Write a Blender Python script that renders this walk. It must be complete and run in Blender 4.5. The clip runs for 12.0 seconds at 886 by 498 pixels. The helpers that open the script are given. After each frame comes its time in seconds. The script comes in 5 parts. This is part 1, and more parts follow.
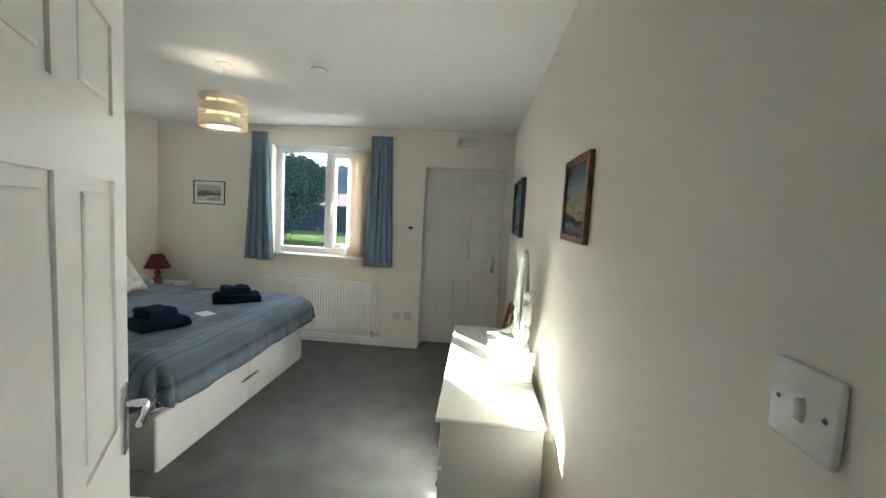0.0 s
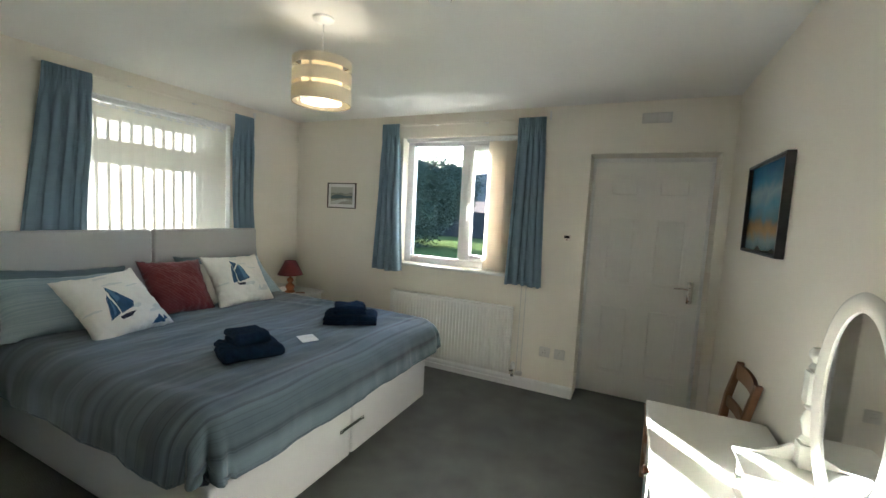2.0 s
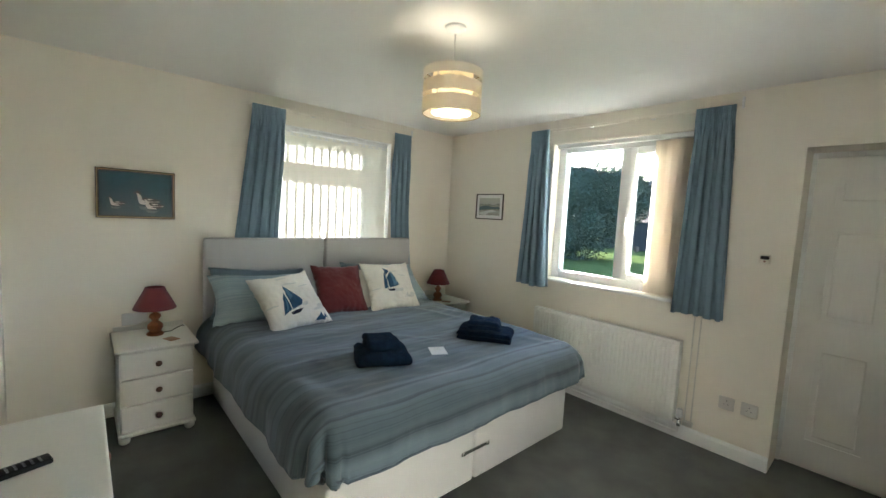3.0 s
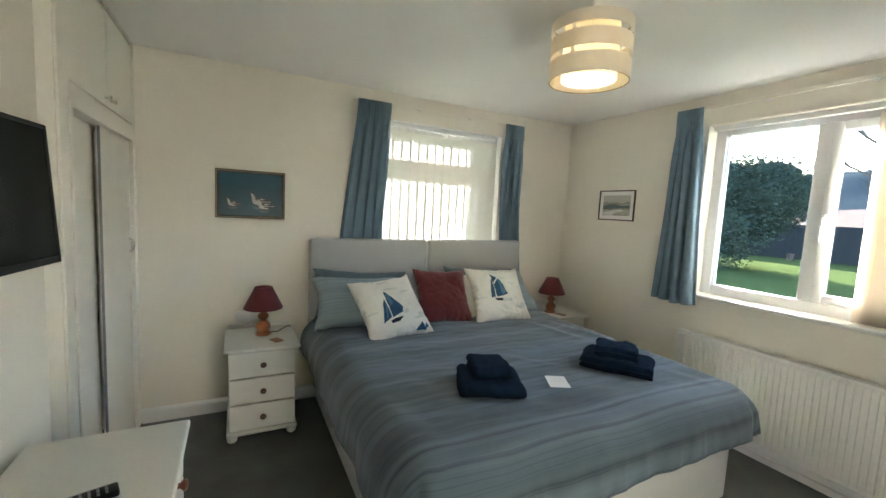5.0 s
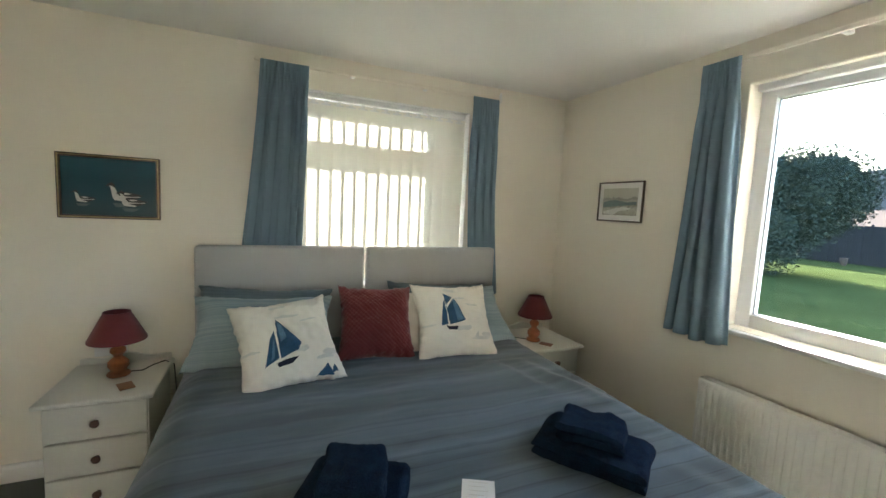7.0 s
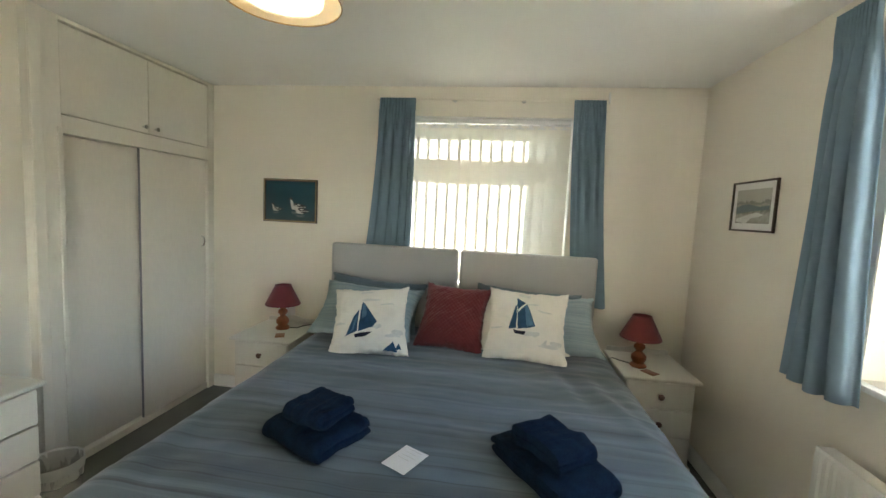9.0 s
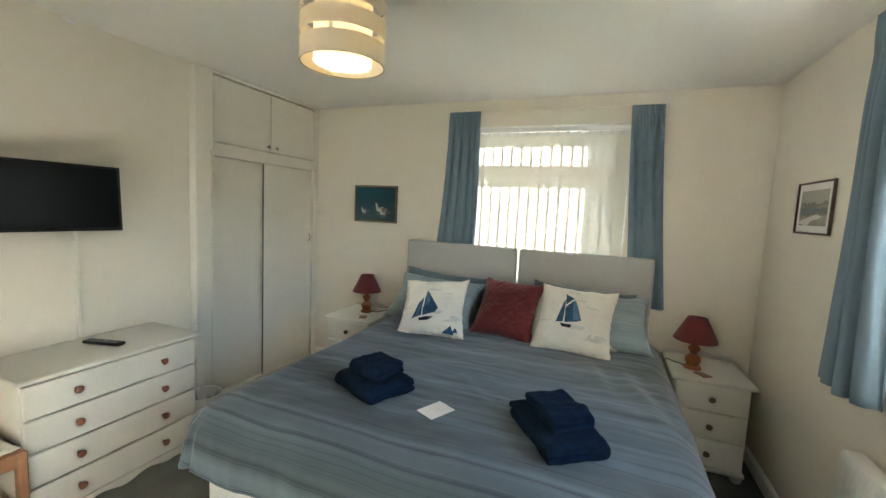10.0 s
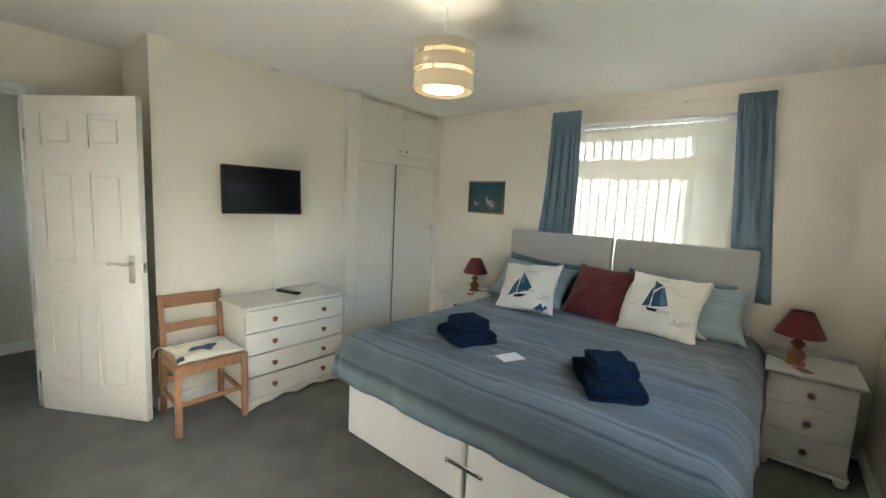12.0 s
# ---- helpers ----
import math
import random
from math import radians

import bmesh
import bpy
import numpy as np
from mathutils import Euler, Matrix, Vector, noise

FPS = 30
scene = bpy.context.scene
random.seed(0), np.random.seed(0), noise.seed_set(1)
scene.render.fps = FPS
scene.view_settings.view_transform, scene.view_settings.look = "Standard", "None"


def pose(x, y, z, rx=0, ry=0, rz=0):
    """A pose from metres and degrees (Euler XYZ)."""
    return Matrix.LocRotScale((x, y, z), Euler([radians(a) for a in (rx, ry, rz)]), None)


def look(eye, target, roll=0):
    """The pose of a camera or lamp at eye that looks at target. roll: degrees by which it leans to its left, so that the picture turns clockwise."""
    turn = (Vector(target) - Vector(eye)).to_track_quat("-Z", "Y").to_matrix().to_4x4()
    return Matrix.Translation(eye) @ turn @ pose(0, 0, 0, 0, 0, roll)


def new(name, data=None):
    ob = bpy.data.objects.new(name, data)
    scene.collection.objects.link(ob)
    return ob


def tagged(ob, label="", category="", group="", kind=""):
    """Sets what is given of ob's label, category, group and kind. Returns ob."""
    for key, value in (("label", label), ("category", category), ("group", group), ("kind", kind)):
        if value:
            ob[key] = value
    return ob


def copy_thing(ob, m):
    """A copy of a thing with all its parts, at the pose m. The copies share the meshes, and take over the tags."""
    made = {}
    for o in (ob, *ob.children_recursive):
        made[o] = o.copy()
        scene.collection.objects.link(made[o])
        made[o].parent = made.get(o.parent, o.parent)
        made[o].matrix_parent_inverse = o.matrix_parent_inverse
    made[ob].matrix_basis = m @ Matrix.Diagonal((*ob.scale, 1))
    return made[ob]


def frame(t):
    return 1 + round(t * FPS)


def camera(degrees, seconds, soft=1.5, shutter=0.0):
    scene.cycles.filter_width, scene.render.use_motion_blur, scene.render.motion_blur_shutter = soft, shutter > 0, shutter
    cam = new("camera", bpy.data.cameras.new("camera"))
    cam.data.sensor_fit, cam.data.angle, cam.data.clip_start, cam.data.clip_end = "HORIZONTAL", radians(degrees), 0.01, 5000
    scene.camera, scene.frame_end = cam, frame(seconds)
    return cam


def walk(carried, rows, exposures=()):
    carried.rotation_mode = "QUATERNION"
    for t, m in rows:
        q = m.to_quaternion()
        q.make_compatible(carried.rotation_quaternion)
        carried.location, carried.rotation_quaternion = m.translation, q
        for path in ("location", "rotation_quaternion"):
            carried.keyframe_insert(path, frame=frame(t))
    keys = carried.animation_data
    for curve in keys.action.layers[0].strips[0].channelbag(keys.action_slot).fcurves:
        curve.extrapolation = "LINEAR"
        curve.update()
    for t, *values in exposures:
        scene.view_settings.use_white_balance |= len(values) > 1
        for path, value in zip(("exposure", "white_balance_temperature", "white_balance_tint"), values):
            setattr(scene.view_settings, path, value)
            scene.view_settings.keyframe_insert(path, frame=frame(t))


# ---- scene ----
cam = camera(95.0, 12.0)
PATH = [
    (0, (3.687, -0.808, 1.52), (3.523, 1.178, 1.347), 3.1),
    (0.5, (3.589, -0.561, 1.513), (3.354, 1.417, 1.335), 3.2),
    (1, (3.491, -0.308, 1.478), (3.174, 1.659, 1.307), 3.2),
    (1.5, (3.488, -0.045, 1.494), (2.951, 1.874, 1.317), 3.0),
    (2, (3.456, 0.159, 1.489), (2.608, 1.962, 1.313), 3.0),
    (2.5, (3.45, 0.309, 1.496), (2.279, 1.922, 1.327), 3.0),
    (3, (3.499, 0.405, 1.514), (2.014, 1.734, 1.343), 3.0),
    (3.5, (3.528, 0.44, 1.505), (1.843, 1.503, 1.331), 3.2),
    (5.5, (2.952, 0.755, 1.501), (1.181, 1.664, 1.309), 2.9),
    (6, (2.768, 0.987, 1.509), (1.002, 1.907, 1.32), 2.9),
    (6.5, (2.65, 1.22, 1.511), (0.878, 2.128, 1.319), 2.9),
    (8.5, (2.853, 2.111, 1.539), (0.863, 2.078, 1.345), 2.7),
    (9, (2.955, 2.297, 1.509), (0.982, 2.027, 1.328), 2.8),
    (9.5, (3.057, 2.483, 1.486), (1.149, 1.909, 1.309), 2.7),
    (10, (3.212, 2.627, 1.521), (1.359, 1.898, 1.326), 2.8),
    (10.5, (3.279, 2.8, 1.498), (1.492, 1.922, 1.309), 2.6),
    (11, (3.36, 2.951, 1.506), (1.673, 1.897, 1.307), 2.7),
    (11.5, (3.456, 3.033, 1.502), (1.855, 1.851, 1.3), 2.8),
    (12, (3.526, 3.05, 1.478), (1.993, 1.788, 1.244), 2.8),
]
walk(cam, [(t, look(eye, target, roll)) for t, eye, target, roll in PATH], [(0, 5.28, 5720, 9), (1.5, 5.12, 5720, 9), (2.5, 5.33, 5980, 9), (3.5, 5.42, 5930, 9), (5.5, 5.44, 6180, 9), (6.5, 5.21, 6260, 9), (8.5, 5.36, 6320, 9), (9.5, 5.44, 6380, 9), (12, 5.44, 6080, 9)])

# ---- light ----
SUN_WAY = Vector((0.63, -0.775, -0.335)).normalized()
world = bpy.data.worlds.new("world")
scene.world = world
world.use_nodes = True
_nt = world.node_tree
_sky = _nt.nodes.new("ShaderNodeTexSky")
_sky.sky_type = "NISHITA"
_sky.sun_disc = False
_sky.sun_elevation = math.asin(-SUN_WAY.z)
_sky.sun_rotation = math.atan2(-SUN_WAY.x, -SUN_WAY.y)
_sky.air_density, _sky.dust_density, _sky.ozone_density = 1.0, 1.2, 1.0
_bg = _nt.nodes["Background"]
_bg.inputs["Strength"].default_value = 0.085
_nt.links.new(_sky.outputs[0], _bg.inputs["Color"])

_sun = bpy.data.lights.new("sun", "SUN")
_sun.energy, _sun.angle, _sun.color = 3.2, radians(0.5), (1.0, 0.95, 0.87)
sun = new("sun", _sun)
sun.matrix_world = look((-20, 30, 15), Vector((-20, 30, 15)) + SUN_WAY)

# ---- materials ----


def material(name, colour, rough=0.6, metal=0.0, vary=0.06, scale=6.0, fine=90.0, bump=0.05, depth=0.002, sheen=0.0, spec=0.5, stretch=(1, 1, 1)):
    m = bpy.data.materials.new(name)
    m.use_nodes = True
    nt = m.node_tree
    n, link = nt.nodes, nt.links.new
    b = n["Principled BSDF"]
    b.inputs["Roughness"].default_value, b.inputs["Metallic"].default_value = rough, metal
    b.inputs["Specular IOR Level"].default_value = spec
    b.inputs["Sheen Weight"].default_value = sheen
    at = n.new("ShaderNodeTexCoord")
    mp = n.new("ShaderNodeMapping")
    mp.inputs["Scale"].default_value = stretch
    link(at.outputs["Object"], mp.inputs["Vector"])
    big, small = n.new("ShaderNodeTexNoise"), n.new("ShaderNodeTexNoise")
    big.inputs["Scale"].default_value, big.inputs["Detail"].default_value = scale, 4
    small.inputs["Scale"].default_value, small.inputs["Detail"].default_value = fine, 3
    link(mp.outputs[0], big.inputs["Vector"])
    link(mp.outputs[0], small.inputs["Vector"])
    both = n.new("ShaderNodeMath")
    both.operation = "ADD"
    link(big.outputs["Fac"], both.inputs[0])
    link(small.outputs["Fac"], both.inputs[1])
    ramp = n.new("ShaderNodeMapRange")
    ramp.inputs["From Min"].default_value, ramp.inputs["From Max"].default_value = 0.6, 1.4
    ramp.inputs["To Min"].default_value, ramp.inputs["To Max"].default_value = 1 - vary, 1 + vary
    link(both.outputs[0], ramp.inputs["Value"])
    mul = n.new("ShaderNodeVectorMath")
    mul.operation = "SCALE"
    mul.inputs[0].default_value = colour[:3]
    link(ramp.outputs[0], mul.inputs["Scale"])
    link(mul.outputs[0], b.inputs["Base Color"])
    if bump:
        bp = n.new("ShaderNodeBump")
        bp.inputs["Strength"].default_value, bp.inputs["Distance"].default_value = bump, depth
        link(both.outputs[0], bp.inputs["Height"])
        link(bp.outputs[0], b.inputs["Normal"])
    return m


def ramp_of(nt, value, stops, constant=False):
    r = nt.nodes.new("ShaderNodeValToRGB")
    r.color_ramp.interpolation = "CONSTANT" if constant else "LINEAR"
    while len(r.color_ramp.elements) < len(stops):
        r.color_ramp.elements.new(0.5)
    for e, (p, c) in zip(r.color_ramp.elements, stops):
        e.position, e.color = p, (*c, 1)
    nt.links.new(value, r.inputs[0])
    return r.outputs[0]


def striped(name, stops, axis, period, rough=0.85, warp=0.03, seed=0.0):
    """Woven cloth with bands of uneven width across one axis."""
    m = material(name, (1, 1, 1), rough, 0, 0.1, 9, 260, 0.35, 0.002, 0.25, 0.2)
    nt = m.node_tree
    n, link = nt.nodes, nt.links.new
    at = n.new("ShaderNodeTexCoord")
    sep = n.new("ShaderNodeSeparateXYZ")
    link(at.outputs["UV"], sep.inputs[0])
    wob = n.new("ShaderNodeTexNoise")
    wob.inputs["Scale"].default_value = 2.5
    link(at.outputs["UV"], wob.inputs["Vector"])
    mad = n.new("ShaderNodeMath")
    mad.operation = "MULTIPLY_ADD"
    mad.inputs[1].default_value = warp
    link(wob.outputs["Fac"], mad.inputs[0])
    link(sep.outputs[axis], mad.inputs[2])
    cs = n.new("ShaderNodeTexNoise")
    cs.noise_dimensions = "1D"
    cs.inputs["Scale"].default_value, cs.inputs["Detail"].default_value, cs.inputs["Roughness"].default_value = period, 7, 0.82
    off = n.new("ShaderNodeMath")
    off.operation = "ADD"
    off.inputs[1].default_value = seed
    link(mad.outputs[0], off.inputs[0])
    link(off.outputs[0], cs.inputs["W"])
    col = ramp_of(nt, cs.outputs["Fac"], stops)
    mul = [x for x in n if x.type == "VECT_MATH"][0]
    link(col, mul.inputs[0])
    return m


M_WALL = material("cream wall paint", (0.80, 0.755, 0.655), 0.75, 0, 0.02, 1.2, 140, 0.12, 0.001)
M_CEIL = material("white ceiling paint", (0.80, 0.79, 0.75), 0.8, 0, 0.02, 1.5, 160, 0.1, 0.001)
M_GLOSS = material("white gloss paint", (0.80, 0.80, 0.77), 0.35, 0, 0.02, 3, 60, 0.04, 0.001)
M_DOOR = material("white satin door paint", (0.83, 0.815, 0.76), 0.38, 0, 0.025, 3, 70, 0.08, 0.001, stretch=(1, 1, 0.15))
M_FURN = material("ivory furniture paint", (0.68, 0.665, 0.60), 0.42, 0, 0.03, 4, 70, 0.06, 0.001, stretch=(1, 1, 1))
M_WARD = material("cream eggshell paint", (0.80, 0.765, 0.68), 0.45, 0, 0.04, 2.5, 70, 0.06, 0.001, stretch=(1, 1, 0.3))
M_CARPET = material("dark grey carpet", (0.087, 0.090, 0.078), 0.98, 0, 0.5, 4.5, 150, 0.6, 0.004, 0.3, 0.1)
M_UPVC = material("white window plastic", (0.74, 0.75, 0.755), 0.3, 0, 0.01, 3, 50, 0)
M_CHROME = material("polished chrome", (0.75, 0.75, 0.74), 0.14, 1.0, 0.04, 20, 200, 0.02, 0.0005)
M_HEAD = material("pale grey upholstery", (0.42, 0.42, 0.405), 0.9, 0, 0.05, 5, 600, 0.5, 0.001, 0.3, 0.2)
M_DIVAN = material("off white divan cloth", (0.54, 0.535, 0.51), 0.85, 0, 0.04, 4, 500, 0.4, 0.001, 0.2, 0.2)
M_TOWEL = material("navy terry towel", (0.0065, 0.0175, 0.039), 1.0, 0, 0.55, 25, 260, 1.0, 0.008, 0.0, 0.1)
M_RED = material("dark red quilted cloth", (0.135, 0.022, 0.022), 0.85, 0, 0.15, 12, 400, 0.4, 0.0015, 0.4, 0.2)
M_SHADE = material("dull red lampshade cloth", (0.16, 0.036, 0.038), 0.9, 0, 0.08, 20, 500, 0.3, 0.001, 0.2, 0.2)
M_PINE = material("orange varnished pine", (0.29, 0.10, 0.038), 0.4, 0, 0.3, 14, 60, 0.1, 0.001, stretch=(1, 1, 0.15))
M_CHAIR = material("honey beech wood", (0.31, 0.155, 0.078), 0.45, 0, 0.22, 12, 80, 0.1, 0.001, stretch=(1, 1, 0.2))
M_KNOB = material("red brown wooden knob", (0.23, 0.075, 0.035), 0.35, 0, 0.25, 30, 120, 0.05, 0.0005)
M_BLACK = material("black plastic", (0.010, 0.010, 0.011), 0.5, 0, 0.1, 10, 120, 0.05, 0.0005, spec=0.2)
M_SCREEN = material("dark glass screen", (0.005, 0.006, 0.007), 0.24, 0, 0.1, 3, 30, 0, spec=0.07)
M_GREYP = material("grey plastic buttons", (0.22, 0.22, 0.23), 0.5, 0, 0.1, 30, 120, 0)
M_WHITEP = material("white moulded plastic", (0.74, 0.74, 0.72), 0.35, 0, 0.02, 6, 60, 0)
M_SOCKET = material("pale grey plastic", (0.62, 0.60, 0.55), 0.4, 0, 0.02, 6, 60, 0)
M_RAD = material("white radiator enamel", (0.78, 0.77, 0.73), 0.35, 0, 0.02, 4, 50, 0.02, 0.0005)
M_PAPER = material("white paper", (0.78, 0.77, 0.74), 0.8, 0, 0.03, 10, 100, 0.05, 0.0005)
M_GOLD = material("worn gilt frame", (0.36, 0.28, 0.15), 0.45, 0.5, 0.25, 30, 150, 0.15, 0.001)
M_FRAMEB = material("brown wooden frame", (0.20, 0.105, 0.06), 0.5, 0, 0.3, 20, 90, 0.1, 0.001)
M_FRAMED = material("dark thin frame", (0.06, 0.035, 0.025), 0.4, 0, 0.2, 20, 90, 0.05, 0.001)
M_DARK = material("shadow gap", (0.03, 0.03, 0.03), 0.9, 0, 0.1, 10, 50, 0)
M_BULB = material("frosted diffuser", (0.9, 0.85, 0.7), 0.5, 0, 0, 5, 50, 0)
M_BULB.node_tree.nodes["Principled BSDF"].inputs["Emission Color"].default_value = (1.0, 0.90, 0.72, 1)
M_BULB.node_tree.nodes["Principled BSDF"].inputs["Emission Strength"].default_value = 0.28


def translucent(name, colour, share, rough=0.85, bump=0.2):
    m = material(name, colour, rough, 0, 0.04, 8, 400, bump, 0.0008, 0.1, 0.2)
    nt = m.node_tree
    b, out = nt.nodes["Principled BSDF"], nt.nodes["Material Output"]
    t = nt.nodes.new("ShaderNodeBsdfTranslucent")
    t.inputs["Color"].default_value = (*colour, 1)
    mix = nt.nodes.new("ShaderNodeMixShader")
    mix.inputs[0].default_value = share
    nt.links.new(b.outputs[0], mix.inputs[1])
    nt.links.new(t.outputs[0], mix.inputs[2])
    nt.links.new(mix.outputs[0], out.inputs["Surface"])
    return m


M_BLIND = translucent("cream blind cloth", (0.81, 0.785, 0.70), 0.078, 0.85, 0)
M_BLIND2 = translucent("peach blind cloth", (0.80, 0.73, 0.63), 0.20, 0.85, 0)
M_DRUM = translucent("cream drum shade cloth", (0.84, 0.81, 0.73), 0.45)
M_CURTAIN = translucent("dusty blue curtain cloth", (0.194, 0.279, 0.345), 0.15, 0.9)
M_SHEER = translucent("sheer ribbon band", (0.84, 0.76, 0.60), 0.55)


def pane_glass():
    m = bpy.data.materials.new("window glass")
    m.use_nodes = True
    nt = m.node_tree
    g = nt.nodes.new("ShaderNodeBsdfGlossy")
    g.inputs["Roughness"].default_value = 0.02
    t = nt.nodes.new("ShaderNodeBsdfTransparent")
    t.inputs["Color"].default_value = (0.80, 0.83, 0.84, 1)
    f = nt.nodes.new("ShaderNodeFresnel")
    f.inputs["IOR"].default_value = 1.35
    mix = nt.nodes.new("ShaderNodeMixShader")
    nt.links.new(f.outputs[0], mix.inputs[0])
    nt.links.new(t.outputs[0], mix.inputs[1])
    nt.links.new(g.outputs[0], mix.inputs[2])
    nt.links.new(mix.outputs[0], nt.nodes["Material Output"].inputs["Surface"])
    return m


M_GLASS = pane_glass()
M_MIRROR = material("silvered mirror", (0.86, 0.87, 0.87), 0.03, 1.0, 0, 5, 50, 0)
M_GRASS = material("lawn grass", (0.044, 0.056, 0.020), 0.95, 0, 0.35, 0.6, 30, 0.8, 0.03, 0.0, 0.0)
M_LEAF = material("dark evergreen leaf", (0.034, 0.045, 0.036), 0.7, 0, 0.4, 3, 60, 0, spec=0.0)
M_BARK = material("grey bark", (0.05, 0.042, 0.036), 0.9, 0, 0.3, 8, 60, 0.6, 0.01)
M_FENCE = material("dark stained fence", (0.03, 0.03, 0.032), 0.8, 0, 0.3, 4, 60, 0.2, 0.004, spec=0.0)
M_FIELD = material("pale pinkish stubble field", (0.10, 0.075, 0.062), 0.95, 0, 0.2, 0.1, 3, 0, spec=0.0)
M_WOODS = material("hazy winter woods", (0.028, 0.033, 0.036), 0.95, 0, 0.3, 0.2, 2, 0, spec=0.0)
M_PATH = material("weathered concrete", (0.24, 0.23, 0.21), 0.9, 0, 0.2, 1.5, 40, 0.3, 0.004)
M_BRICK = material("cream render", (0.55, 0.5, 0.42), 0.9, 0, 0.06, 2, 40, 0.2, 0.004)

# ---- mesh helpers ----


def bx(lo, hi, bev=0.003, seg=2):
    bm = bmesh.new()
    bmesh.ops.create_cube(bm, size=1)
    for v in bm.verts:
        v.co = Vector([lo[i] + (v.co[i] + 0.5) * (hi[i] - lo[i]) for i in range(3)])
    if bev:
        bmesh.ops.bevel(bm, geom=bm.edges[:], offset=min(bev, 0.45 * min(hi[i] - lo[i] for i in range(3))), segments=seg, affect="EDGES", profile=0.5)
    return bm


def lathe(profile, seg=28, at=(0, 0, 0)):
    bm = bmesh.new()
    rings = []
    for r, z in profile:
        if r < 1e-5:
            rings.append([bm.verts.new((at[0], at[1], at[2] + z))])
        else:
            rings.append([bm.verts.new((at[0] + r * math.cos(2 * math.pi * k / seg), at[1] + r * math.sin(2 * math.pi * k / seg), at[2] + z)) for k in range(seg)])
    for a, b in zip(rings, rings[1:]):
        for k in range(seg):
            q = [a[k % len(a)], a[(k + 1) % len(a)], b[(k + 1) % len(b)], b[k % len(b)]]
            q = list(dict.fromkeys(q))
            if len(q) > 2:
                bm.faces.new(q)
    return bm


def prism(points, depth, m=None, bev=0.0):
    """A flat outline in x and y, given thickness along z."""
    bm = bmesh.new()
    low = [bm.verts.new((x, y, 0)) for x, y in points]
    top = [bm.verts.new((x, y, depth)) for x, y in points]
    bm.faces.new(low[::-1])
    bm.faces.new(top)
    for k in range(len(points)):
        j = (k + 1) % len(points)
        bm.faces.new((low[k], low[j], top[j], top[k]))
    if bev:
        rim = [e for e in bm.edges if abs(e.verts[0].co.z - e.verts[1].co.z) < 1e-6]
        bmesh.ops.bevel(bm, geom=rim, offset=bev, segments=2, affect="EDGES", profile=0.5)
    if m:
        bm.transform(m)
    return bm


def tube(points, radius, seg=8):
    bm = bmesh.new()
    pts = [Vector(p) for p in points]
    rings = []
    for k, p in enumerate(pts):
        way = (pts[min(k + 1, len(pts) - 1)] - pts[max(k - 1, 0)]).normalized()
        side = way.cross(Vector((0.31, 0.17, 0.93))).normalized()
        up = side.cross(way)
        r = radius[k] if isinstance(radius, (list, tuple)) else radius
        rings.append([bm.verts.new(p + r * (math.cos(2 * math.pi * j / seg) * side + math.sin(2 * math.pi * j / seg) * up)) for j in range(seg)])
    for a, b in zip(rings, rings[1:]):
        for j in range(seg):
            bm.faces.new((a[j], a[(j + 1) % seg], b[(j + 1) % seg], b[j]))
    bm.faces.new(rings[0][::-1])
    bm.faces.new(rings[-1])
    return bm


def join(*parts_):
    bm = bmesh.new()
    for p in parts_:
        me = bpy.data.meshes.new("tmp")
        p.to_mesh(me)
        p.free()
        bm.from_mesh(me)
        bpy.data.meshes.remove(me)
    return bm


def mesh_of(bm, name, mats, smooth=35):
    me = bpy.data.meshes.new(name)
    bmesh.ops.recalc_face_normals(bm, faces=bm.faces[:])
    bm.to_mesh(me)
    bm.free()
    for m in mats if isinstance(mats, (list, tuple)) else [mats]:
        me.materials.append(m)
    if smooth:
        me.polygons.foreach_set("use_smooth", [True] * len(me.polygons))
        me.set_sharp_from_angle(angle=radians(smooth))
    return me


def part(name, bm, mats, parent, label="", smooth=35):
    ob = new(name, mesh_of(bm, name, mats, smooth))
    ob.parent = parent
    if label:
        tagged(ob, label)
    return ob


def solid(name, bm, mats, label, category, m=None, kind="", group="", smooth=35):
    ob = new(name, mesh_of(bm, name, mats, smooth))
    if m:
        ob.matrix_world = m
    return tagged(ob, label, category, group, kind)


def thing(name, m, label, category, group="", kind=""):
    ob = new(name)
    ob.empty_display_size = 0.1
    ob.matrix_world = m
    return tagged(ob, label, category, group, kind)


def turn_x(bm, deg, at=(0, 0, 0)):
    bm.transform(Matrix.Translation(at) @ Matrix.Rotation(radians(deg), 4, "X") @ Matrix.Translation(-Vector(at)))
    return bm


